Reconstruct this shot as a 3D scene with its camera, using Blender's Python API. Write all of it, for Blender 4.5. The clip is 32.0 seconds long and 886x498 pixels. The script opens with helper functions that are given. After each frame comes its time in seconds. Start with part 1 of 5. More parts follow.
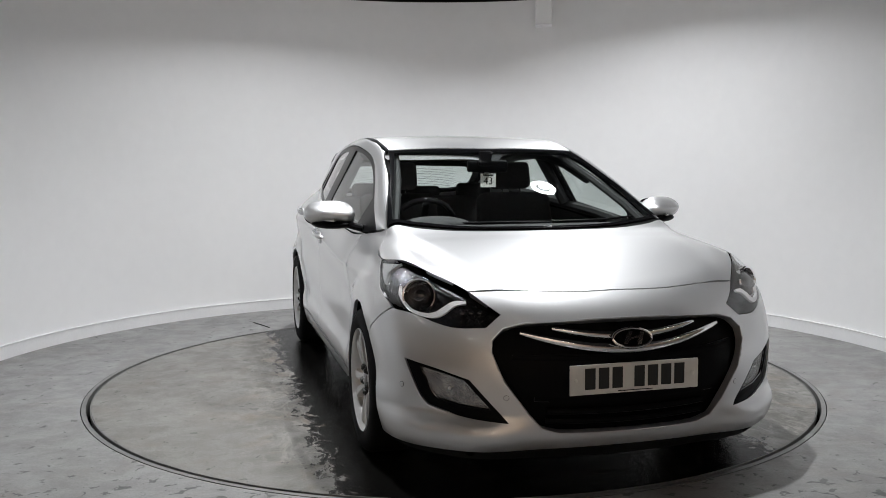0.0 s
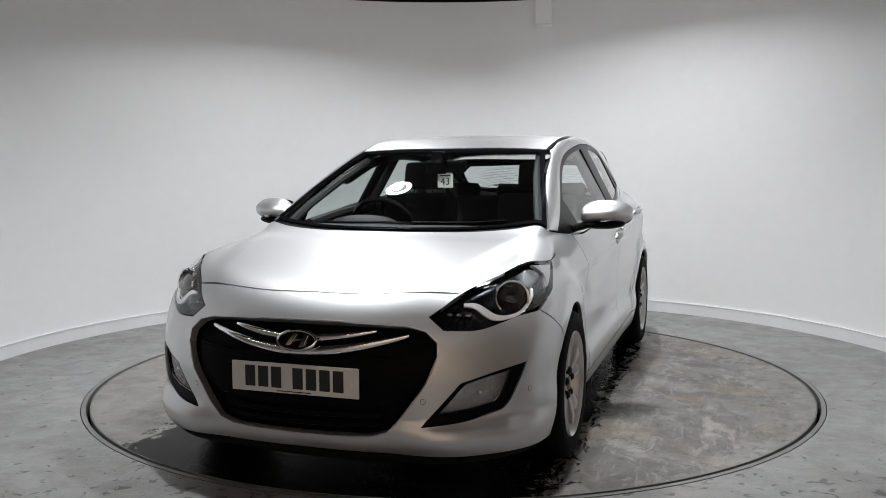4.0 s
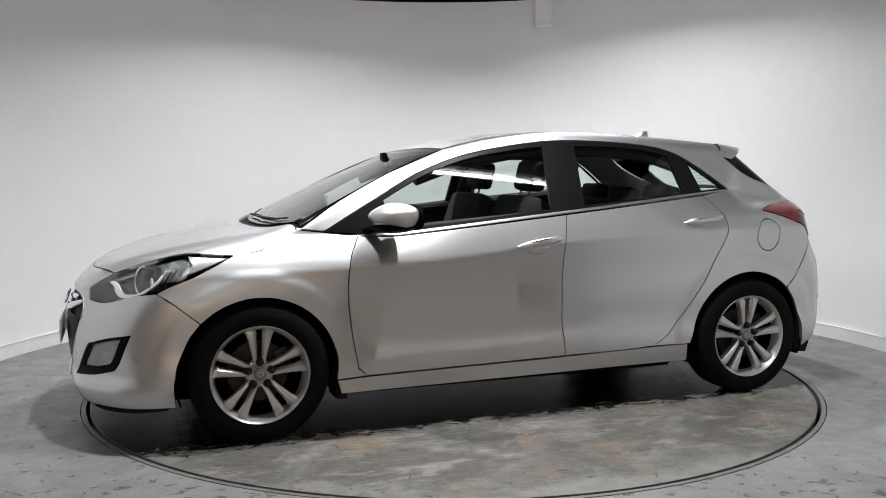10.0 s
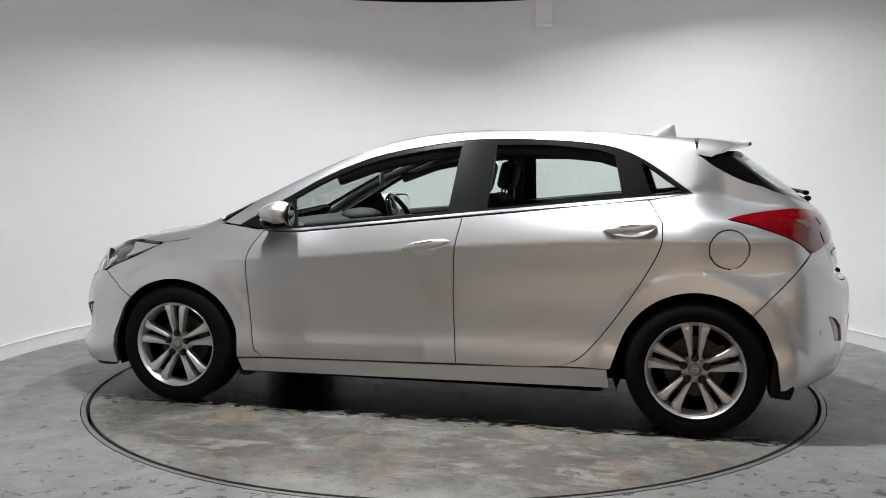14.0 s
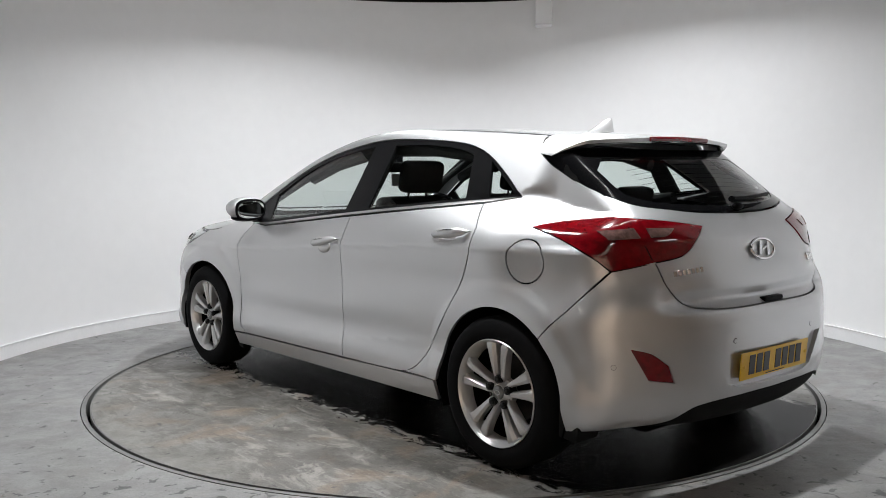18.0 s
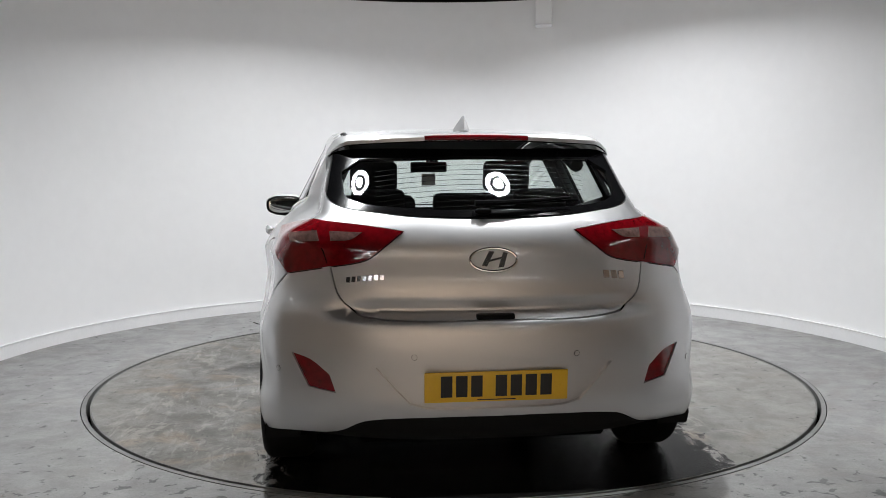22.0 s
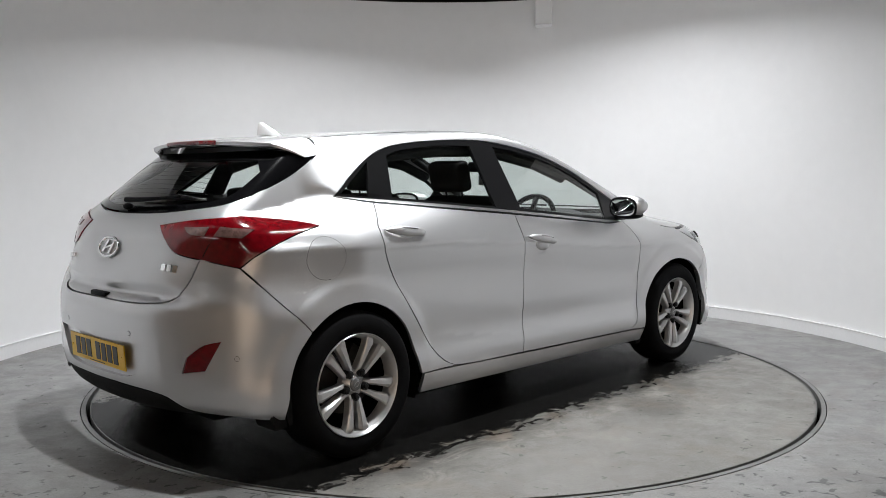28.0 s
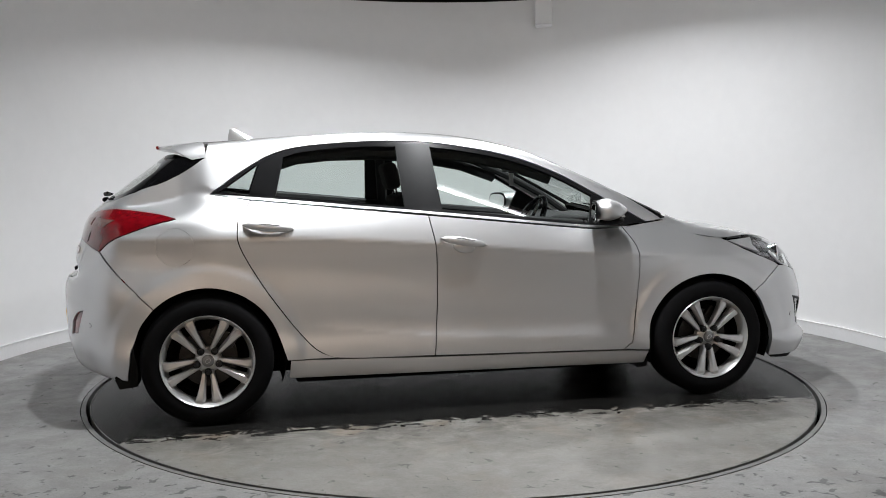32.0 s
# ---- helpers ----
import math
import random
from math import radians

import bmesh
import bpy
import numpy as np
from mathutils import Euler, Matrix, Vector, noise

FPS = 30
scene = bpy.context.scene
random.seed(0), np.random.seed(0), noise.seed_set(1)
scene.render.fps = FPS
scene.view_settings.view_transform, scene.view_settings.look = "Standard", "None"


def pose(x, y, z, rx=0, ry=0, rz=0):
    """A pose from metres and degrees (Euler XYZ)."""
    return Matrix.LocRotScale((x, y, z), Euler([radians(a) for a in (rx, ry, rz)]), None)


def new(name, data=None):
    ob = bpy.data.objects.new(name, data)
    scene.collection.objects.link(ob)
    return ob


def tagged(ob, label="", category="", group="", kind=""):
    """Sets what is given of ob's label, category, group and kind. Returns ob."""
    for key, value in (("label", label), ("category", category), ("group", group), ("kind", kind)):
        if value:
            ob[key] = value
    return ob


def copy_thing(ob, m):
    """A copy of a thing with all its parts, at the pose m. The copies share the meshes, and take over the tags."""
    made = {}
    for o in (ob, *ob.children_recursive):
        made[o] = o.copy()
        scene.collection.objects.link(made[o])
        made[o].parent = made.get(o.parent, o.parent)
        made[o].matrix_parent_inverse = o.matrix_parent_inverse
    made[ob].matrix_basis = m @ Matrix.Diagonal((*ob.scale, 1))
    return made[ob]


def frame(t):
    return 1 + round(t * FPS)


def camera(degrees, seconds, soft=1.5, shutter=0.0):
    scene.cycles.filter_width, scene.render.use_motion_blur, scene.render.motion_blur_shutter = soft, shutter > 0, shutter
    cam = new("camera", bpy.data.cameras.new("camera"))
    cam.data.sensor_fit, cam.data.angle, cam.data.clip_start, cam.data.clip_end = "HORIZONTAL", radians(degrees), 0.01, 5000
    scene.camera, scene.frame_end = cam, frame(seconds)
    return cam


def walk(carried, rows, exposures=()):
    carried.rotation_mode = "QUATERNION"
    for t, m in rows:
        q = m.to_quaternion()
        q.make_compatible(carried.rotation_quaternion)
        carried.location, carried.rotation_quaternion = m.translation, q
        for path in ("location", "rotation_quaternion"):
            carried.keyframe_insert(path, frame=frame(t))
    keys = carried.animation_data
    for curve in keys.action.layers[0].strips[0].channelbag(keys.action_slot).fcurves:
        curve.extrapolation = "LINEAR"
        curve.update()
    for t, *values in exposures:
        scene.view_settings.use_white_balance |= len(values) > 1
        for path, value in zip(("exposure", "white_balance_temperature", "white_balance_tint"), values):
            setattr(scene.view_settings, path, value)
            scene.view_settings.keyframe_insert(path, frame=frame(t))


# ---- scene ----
cam = camera(53.37, 32.0, 0.75)

# ---- the camera stands still; the turntable turns the car ----
EYE = Matrix.Translation((0, -5.226, 1.2217)) @ pose(0, 0, 0, 90 - 5.02, 0, 0.559) @ pose(0, 0, 0, 0, 0, -0.253)
walk(cam, [(0, EYE), (32, EYE)], [(0, -0.12), (1, -0.2), (3, -0.18), (6, 0.0), (10, 0.06), (17, 0.12), (24, 0.08), (32, 0.02)])

# ---- world and lamps ----
world = bpy.data.worlds.new("world")
scene.world = world
world.use_nodes = True
world.node_tree.nodes["Background"].inputs["Color"].default_value = (0.9, 0.95, 1.0, 1)
world.node_tree.nodes["Background"].inputs["Strength"].default_value = 0.02
scene.view_settings.exposure = 0.0
LAMPS = [(-0.75, 1.12), (1.05, 1.17), (-0.93, -1.20), (0.52, -1.24)]
LAMP_Z = 3.1
CEIL_Z = 3.4
TUBES = [(1.15, -1.60, 2.95, 0, 0, 4), (1.9, -5.9, 2.95), (-2.1, -5.9, 2.95), (4.2, -3.6, 2.95, 0, 0, 90), (-4.2, -3.6, 2.95, 0, 0, 90)]
for lx, ly in LAMPS:
    lamp = bpy.data.lights.new("bay_lamp_light", "AREA")
    lamp.energy, lamp.color = (42.5 if ly > 0 else 34 if lx < 0 else 41), (0.955, 0.978, 1.0)
    lamp.shape, lamp.size, lamp.spread = "DISK", 0.09, radians(132 if ly > 0 else 127 if lx < 0 else 122)
    new("bay_lamp_light", lamp).matrix_world = pose(lx, ly, LAMP_Z - 0.012)
# unseen warm fill over the hall, added to brighten the car's near side
lamp = bpy.data.lights.new("hall_fill_light", "AREA")
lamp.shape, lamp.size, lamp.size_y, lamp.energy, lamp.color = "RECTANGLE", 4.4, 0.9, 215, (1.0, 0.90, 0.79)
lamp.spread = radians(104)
new("hall_fill_light", lamp).matrix_world = pose(0, -7.1, 3.27)


# ---- materials ----
def material(name, base, rough=0.5, metal=0.0, coat=0.0, vary=0.0, scale=8.0, bump=0.0, bump_scale=60.0, **more):
    m = bpy.data.materials.new(name)
    m.use_nodes = True
    nt = m.node_tree
    b = nt.nodes["Principled BSDF"]
    b.inputs["Base Color"].default_value = (*base, 1)
    b.inputs["Roughness"].default_value = rough
    b.inputs["Metallic"].default_value = metal
    b.inputs["Coat Weight"].default_value = coat
    b.inputs["Coat Roughness"].default_value = more.get("coat_rough", 0.04)
    b.inputs["Specular IOR Level"].default_value = more.get("spec", 0.5)
    if "emit" in more:
        b.inputs["Emission Color"].default_value = (*more["emit"], 1)
        b.inputs["Emission Strength"].default_value = more["power"]
    tc = nt.nodes.new("ShaderNodeTexCoord")
    if vary:
        n1, n2 = nt.nodes.new("ShaderNodeTexNoise"), nt.nodes.new("ShaderNodeTexNoise")
        n1.inputs["Scale"].default_value, n1.inputs["Detail"].default_value = scale, 6
        n2.inputs["Scale"].default_value, n2.inputs["Detail"].default_value = scale * 9, 4
        add = nt.nodes.new("ShaderNodeMath")
        add.operation = "ADD"
        ramp = nt.nodes.new("ShaderNodeMapRange")
        ramp.inputs["From Min"].default_value, ramp.inputs["From Max"].default_value = 0.6, 1.4
        ramp.inputs["To Min"].default_value, ramp.inputs["To Max"].default_value = 1 - vary, 1 + vary
        mul = nt.nodes.new("ShaderNodeMix")
        mul.data_type, mul.blend_type = "RGBA", "MULTIPLY"
        mul.inputs["Factor"].default_value = 1
        mul.inputs[6].default_value = (*base, 1)
        for n in (n1, n2):
            nt.links.new(tc.outputs["Object"], n.inputs["Vector"])
        nt.links.new(n1.outputs["Fac"], add.inputs[0])
        nt.links.new(n2.outputs["Fac"], add.inputs[1])
        nt.links.new(add.outputs[0], ramp.inputs["Value"])
        nt.links.new(ramp.outputs[0], mul.inputs[7])
        nt.links.new(mul.outputs[2], b.inputs["Base Color"])
    if bump:
        n3, bp = nt.nodes.new("ShaderNodeTexNoise"), nt.nodes.new("ShaderNodeBump")
        n3.inputs["Scale"].default_value, n3.inputs["Detail"].default_value = bump_scale, 5
        bp.inputs["Strength"].default_value, bp.inputs["Distance"].default_value = bump, 0.01
        nt.links.new(tc.outputs["Object"], n3.inputs["Vector"])
        nt.links.new(n3.outputs["Fac"], bp.inputs["Height"])
        nt.links.new(bp.outputs["Normal"], b.inputs["Normal"])
    return m


def clear_glass(name, tint, gloss=1.0):
    m = bpy.data.materials.new(name)
    m.use_nodes = True
    nt = m.node_tree
    nt.nodes.clear()
    out, mix, tr, gl, lw, pw, fr = [nt.nodes.new(k) for k in ("ShaderNodeOutputMaterial", "ShaderNodeMixShader", "ShaderNodeBsdfTransparent", "ShaderNodeBsdfGlossy", "ShaderNodeLayerWeight", "ShaderNodeMath", "ShaderNodeMath")]
    tr.inputs["Color"].default_value = (*tint, 1)
    gl.inputs["Roughness"].default_value = 0.012
    gl.inputs["Color"].default_value = (gloss, gloss, gloss, 1)
    lw.inputs["Blend"].default_value = 0.5
    pw.operation, fr.operation = "POWER", "MULTIPLY_ADD"
    pw.inputs[1].default_value = 5
    fr.inputs[1].default_value, fr.inputs[2].default_value = 0.9, 0.085
    nt.links.new(lw.outputs["Facing"], pw.inputs[0])
    nt.links.new(pw.outputs[0], fr.inputs[0])
    nt.links.new(fr.outputs[0], mix.inputs[0])
    nt.links.new(tr.outputs[0], mix.inputs[1])
    nt.links.new(gl.outputs[0], mix.inputs[2])
    nt.links.new(mix.outputs[0], out.inputs[0])
    return m


def concrete(name, base, wet_shade=0.0, spots=None, busy=1.0):
    """Power-floated concrete: clouds and brownish stains at several scales, trowel streaks, chips, and with a ground
    tone above 0 damp and painted shade under the car.
    """
    m = bpy.data.materials.new(name)
    m.use_nodes = True
    nt = m.node_tree
    b = nt.nodes["Principled BSDF"]
    tc = nt.nodes.new("ShaderNodeTexCoord")
    where = tc.outputs["Object"]

    def noise(scale, detail=6, distort=0.4, rough=0.6, vec=None):
        n = nt.nodes.new("ShaderNodeTexNoise")
        for k, v in (("Scale", scale), ("Detail", detail), ("Distortion", distort), ("Roughness", rough)):
            n.inputs[k].default_value = v
        nt.links.new(vec or where, n.inputs["Vector"])
        return n.outputs["Fac"]

    def span(v, a, b2, lo=0.0, hi=1.0):
        r = nt.nodes.new("ShaderNodeMapRange")
        r.interpolation_type = "SMOOTHSTEP"
        for k, x in (("From Min", a), ("From Max", b2), ("To Min", lo), ("To Max", hi)):
            r.inputs[k].default_value = x
        nt.links.new(v, r.inputs["Value"])
        return r.outputs[0]

    def calc(op, a, c):
        n = nt.nodes.new("ShaderNodeMath")
        n.operation = op
        for k, v in ((0, a), (1, c)):
            if isinstance(v, (int, float)):
                n.inputs[k].default_value = v
            else:
                nt.links.new(v, n.inputs[k])
        return n.outputs[0]

    def blend(fac, a, c, kind="MIX"):
        n = nt.nodes.new("ShaderNodeMix")
        n.data_type, n.blend_type = "RGBA", kind
        for k, v in (("Factor", fac), (6, a), (7, c)):
            if isinstance(v, (int, float)):
                n.inputs[k].default_value = v
            elif isinstance(v, tuple):
                n.inputs[k].default_value = (*v, 1)
            else:
                nt.links.new(v, n.inputs[k])
        return n.outputs[2]

    def tone(k, warm=1.0):
        return (base[0] * k * warm, base[1] * k, base[2] * k / warm)

    def stretched(x, y, turn):
        mp = nt.nodes.new("ShaderNodeMapping")
        mp.inputs["Scale"].default_value = (x, y, 1)
        mp.inputs["Rotation"].default_value = (0, 0, radians(turn))
        nt.links.new(where, mp.inputs["Vector"])
        return mp.outputs[0]

    geo = nt.nodes.new("ShaderNodeSeparateXYZ")
    nt.links.new(where, geo.inputs[0])
    worn = busy
    if wet_shade:
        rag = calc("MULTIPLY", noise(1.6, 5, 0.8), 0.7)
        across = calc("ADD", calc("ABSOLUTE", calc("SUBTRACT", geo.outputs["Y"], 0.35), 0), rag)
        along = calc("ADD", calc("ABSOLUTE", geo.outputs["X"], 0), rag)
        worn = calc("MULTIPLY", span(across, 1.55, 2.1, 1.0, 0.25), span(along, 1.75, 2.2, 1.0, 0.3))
    colour = blend(span(noise(1.1, 7, 0.6, 0.66), 0.34, 0.64), tone(1.0, 1.01), tone(1.22))
    colour = blend(calc("MULTIPLY", span(noise(2.1, 6, 0.8, 0.66), 0.34, 0.56), calc("MULTIPLY", worn, 0.9)), colour, tone(0.50, 1.05))
    colour = blend(calc("MULTIPLY", span(noise(6.5, 9, 1.0, 0.74), 0.47, 0.58), calc("MULTIPLY", worn, 0.8)), colour, tone(0.42, 1.05))
    colour = blend(calc("MULTIPLY", span(noise(3.2, 8, 1.1, 0.7, stretched(1, 1.9, 20)), 0.52, 0.62), calc("MULTIPLY", worn, 0.7)), colour, tone(1.5, 1.04))
    colour = blend(calc("MULTIPLY", span(noise(2.3, 5, 0.8, 0.6, stretched(1.2, 1, 20)), 0.52, 0.64), calc("MULTIPLY", worn, 0.6)), colour, tone(0.85, 1.28))
    # trowel streaks and scratches
    colour = blend(calc("MULTIPLY", span(noise(4.0, 5, 0.6, 0.7, stretched(1, 7, 4)), 0.55, 0.66), calc("MULTIPLY", worn, 0.4)), colour, tone(1.7))
    colour = blend(calc("MULTIPLY", span(noise(5.0, 5, 0.5, 0.7, stretched(1, 5, -14)), 0.58, 0.68), calc("MULTIPLY", worn, 0.6)), colour, tone(0.4))
    colour = blend(calc("MULTIPLY", span(noise(26, 6, 0.8, 0.75), 0.56, 0.66), calc("MULTIPLY", worn, 0.6)), colour, tone(0.42, 1.03))
    colour = blend(calc("MULTIPLY", span(noise(33, 6, 0.6, 0.75), 0.60, 0.68), calc("MULTIPLY", worn, 0.5)), colour, tone(1.9))
    grain = noise(80, 5, 0.2, 0.75)
    colour = blend(0.4, colour, grain, "OVERLAY")
    # chips and dried drips, thin everywhere, dense where spots says
    level = noise(15, 3, 0.7)
    if spots:
        sp = nt.nodes.new("ShaderNodeSeparateXYZ")
        nt.links.new(where, sp.inputs[0])
        level = calc("ADD", level, span(sp.outputs["Y"], spots[0], spots[1], 0.0, 0.085))
    colour = blend(span(level, 0.65, 0.675, 0, 0.9), colour, tone(0.28))
    b.inputs["Specular IOR Level"].default_value = 0.4
    rough = span(noise(6, 6, 0.5), 0.35, 0.65, 0.34, 0.52)
    if wet_shade:
        # car's footprint: real damp and the car's own shade darkened as one patch
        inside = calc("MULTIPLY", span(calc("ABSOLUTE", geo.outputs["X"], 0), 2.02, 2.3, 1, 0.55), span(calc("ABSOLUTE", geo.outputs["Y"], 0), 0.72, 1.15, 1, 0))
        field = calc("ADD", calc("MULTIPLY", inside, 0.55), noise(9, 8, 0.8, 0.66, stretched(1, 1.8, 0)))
        damp_shade = span(field, 0.65, 0.82)
        colour = blend(damp_shade, colour, tone(wet_shade))
        # specular cut as well, so the shaded ground stays black
        nt.links.new(span(damp_shade, 0, 1, 0.4, 0.025), b.inputs["Specular IOR Level"])
        rough = calc("MULTIPLY", rough, span(damp_shade, 0, 1, 1.0, 0.22))
    nt.links.new(rough, b.inputs["Roughness"])
    nt.links.new(colour, b.inputs["Base Color"])
    bp = nt.nodes.new("ShaderNodeBump")
    bp.inputs["Strength"].default_value, bp.inputs["Distance"].default_value = 0.3, 0.004
    nt.links.new(grain, bp.inputs["Height"])
    nt.links.new(bp.outputs["Normal"], b.inputs["Normal"])
    return m


M_PAINT = material("silver_paint", (0.58, 0.58, 0.585), 0.45, 0.92, 1.0, 0.03, 900, 0.0)
M_GLASS = clear_glass("window_glass", (0.88, 0.93, 0.91))
M_LENS = clear_glass("lens_glass", (0.93, 0.94, 0.95))
M_BLACK = material("black_trim", (0.0035, 0.0035, 0.004), 0.42, vary=0.15, scale=30, spec=0.04)
M_GLOSS = material("gloss_black", (0.004, 0.004, 0.0045), 0.10, spec=0.28, vary=0.1, scale=20)
M_DARK = material("dark_plastic", (0.007, 0.007, 0.007), 0.75, spec=0.15, vary=0.2, scale=20, bump=0.1, bump_scale=300)
M_UNDER = material("underbody", (0.003, 0.003, 0.003), 0.95, vary=0.2, scale=10, spec=0.03)
M_CHROME = material("chrome", (0.85, 0.85, 0.86), 0.07, 1.0)
M_RUBBER = material("tyre_rubber", (0.0045, 0.0045, 0.005), 0.8, vary=0.2, scale=25, bump=0.15, bump_scale=180, spec=0.10)
M_ALLOY = material("alloy", (0.52, 0.52, 0.52), 0.30, 0.55, 0.4, 0.05, 40)
M_BRAKE = material("brake_iron", (0.045, 0.042, 0.04), 0.5, 0.8, vary=0.3, scale=20)
M_CAP = material("cap_grey", (0.20, 0.20, 0.20), 0.35, 0.6)
M_NUT = material("dark_nut", (0.006, 0.006, 0.006), 0.3, 0.0, spec=0.3)
M_RED = material("red_lens", (0.14, 0.002, 0.005), 0.12, coat=0.8, coat_rough=0.02, spec=0.3, vary=0.6, scale=40)
M_REDCLEAR = material("clear_lamp_lens", (0.17, 0.10, 0.09), 0.10, coat=0.5, vary=0.7, scale=55, metal=0.2)
M_WHITEPLATE = material("plate_white", (0.62, 0.62, 0.60), 0.35, vary=0.04, scale=30)
M_YELLOW = material("plate_yellow", (0.75, 0.47, 0.03), 0.35, vary=0.05, scale=30)
M_INK = material("plate_black", (0.012, 0.012, 0.012), 0.4)
M_SEAT = material("seat_cloth", (0.018, 0.018, 0.019), 0.95, vary=0.25, scale=60, bump=0.3, bump_scale=500)
M_DASH = material("dashboard", (0.024, 0.0245, 0.025), 0.65, vary=0.15, scale=30, bump=0.15, bump_scale=400, spec=0.3)
M_LINING = material("roof_lining", (0.075, 0.074, 0.072), 0.95, vary=0.06, scale=40)
M_WHITE = material("white_paint", (0.84, 0.84, 0.845), 0.55, vary=0.02, scale=1.2, bump=0.03, bump_scale=90)
M_TRUNK = material("trunking_white", (0.86, 0.86, 0.86), 0.45, vary=0.02, scale=6)
M_SKIRT = material("white_skirting", (0.78, 0.78, 0.79), 0.32, vary=0.04, scale=6)
M_CEIL = material("dark_ceiling", (0.012, 0.012, 0.013), 0.9, vary=0.2, scale=4)
M_HALL = material("hall_wall", (0.50, 0.41, 0.335), 0.7, vary=0.1, scale=2)
M_FLOOR = concrete("booth_concrete", (0.215, 0.214, 0.212), 0.0, (-1.2, -2.3), 0.2)
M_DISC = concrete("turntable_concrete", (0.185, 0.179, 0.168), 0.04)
M_STEEL = material("painted_steel_ring", (0.155, 0.154, 0.149), 0.42, 0.1, vary=0.3, scale=9)
# near-black without specular: the gap's shade sits in the colour; the joint shares it
M_GROOVE = material("groove_black", (0.003, 0.003, 0.003), 0.95, spec=0.0)
M_LAMP = material("lamp_glow", (0.9, 0.9, 0.9), 0.4, emit=(0.97, 0.985, 1.0), power=40)
M_HOUSING = material("lamp_housing", (0.02, 0.02, 0.022), 0.22, 0.5, vary=0.6, scale=35)
M_SMOKE = material("smoked_chrome", (0.25, 0.25, 0.26), 0.15, 1.0)
M_BALL = material("lens_ball", (0.02, 0.02, 0.025), 0.03, coat=1.0)
M_STRIP = material("white_strip", (0.85, 0.85, 0.85), 0.25, coat=0.5)
M_PRISM = material("fog_prism", (0.34, 0.34, 0.345), 0.15, 0.8, vary=0.9, scale=26, bump=1.0, bump_scale=90)
M_FACET = material("faceted_reflector", (0.42, 0.42, 0.43), 0.18, 0.9, vary=0.8, scale=45, bump=1.0, bump_scale=120)
M_SATIN = material("satin_chrome", (0.82, 0.82, 0.82), 0.32, 1.0)
M_PILLAR = material("pillar_film", (0.007, 0.007, 0.0075), 0.28, spec=0.10, vary=0.15, scale=30)
M_MIRROR = material("mirror", (0.9, 0.9, 0.9), 0.02, 1.0)
M_LENS2 = material("clear_plastic", (0.6, 0.6, 0.6), 0.15, coat=1.0)
M_TUBE = material("tube_glow", (0.9, 0.9, 0.9), 0.4, emit=(0.97, 0.99, 1.0), power=22)
# glow of the fill panel added over the hall
M_FILL = material("fill_glow", (0.8, 0.8, 0.78), 0.4, emit=(1.0, 0.90, 0.79), power=1.0)
M_PAPER = material("paper", (0.7, 0.7, 0.68), 0.7)


# ---- mesh helpers ----
def mesh_of(name, verts, faces, mat, smooth=True, norms=None):
    me = bpy.data.meshes.new(name)
    me.from_pydata([tuple(map(float, v)) for v in verts], [], [tuple(int(i) for i in f) for f in faces])
    me.materials.append(mat)
    if smooth:
        me.polygons.foreach_set("use_smooth", [True] * len(me.polygons))
    if norms is not None:
        me.normals_split_custom_set_from_vertices([tuple(map(float, n)) for n in norms])
    return me


def part(name, bm, mat, parent, label="", at=None, smooth=True):
    """Links a bmesh, or a ready mesh, as one mesh object under its thing."""
    if isinstance(bm, bpy.types.Mesh):
        me = bm
    else:
        me = bpy.data.meshes.new(name)
        bm.normal_update()
        bm.to_mesh(me)
        bm.free()
        me.materials.append(mat)
        if smooth:
            me.polygons.foreach_set("use_smooth", [True] * len(me.polygons))
            me.set_sharp_from_angle(angle=radians(38))
    ob = new(name, me)
    ob.parent = parent
    if at is not None:
        ob.matrix_basis = at
    if label:
        tagged(ob, label)
    return ob


def lathe(profile, n=48, axis="y", closed=False):
    """Turns a profile of (radius, along) round an axis."""
    bm = bmesh.new()
    rings = []
    for k in range(n):
        a = 2 * math.pi * k / n
        c, s = math.cos(a), math.sin(a)
        rings.append([bm.verts.new({"y": (r * c, h, r * s), "z": (r * c, r * s, h), "x": (h, r * c, r * s)}[axis]) for r, h in profile])
    m = len(profile)
    for k in range(n):
        p, q = rings[k], rings[(k + 1) % n]
        for i in range(m if closed else m - 1):
            j = (i + 1) % m
            bm.faces.new((p[i], p[j], q[j], q[i]))
    bmesh.ops.remove_doubles(bm, verts=bm.verts, dist=1e-5)
    bmesh.ops.recalc_face_normals(bm, faces=bm.faces)
    return bm


def box(sx, sy, sz, bevel=0.0, segs=2, at=None):
    bm = bmesh.new()
    bmesh.ops.create_cube(bm, size=1)
    bmesh.ops.scale(bm, vec=(sx, sy, sz), verts=bm.verts)
    if bevel:
        bmesh.ops.bevel(bm, geom=bm.edges[:], offset=bevel, segments=segs, affect="EDGES", profile=0.6)
    if at is not None:
        bmesh.ops.transform(bm, matrix=at, verts=bm.verts)
    return bm


def ball(sx, sy, sz, at=None, u=24, v=14):
    bm = bmesh.new()
    bmesh.ops.create_uvsphere(bm, u_segments=u, v_segments=v, radius=1)
    bmesh.ops.scale(bm, vec=(sx, sy, sz), verts=bm.verts)
    if at is not None:
        bmesh.ops.transform(bm, matrix=at, verts=bm.verts)
    return bm


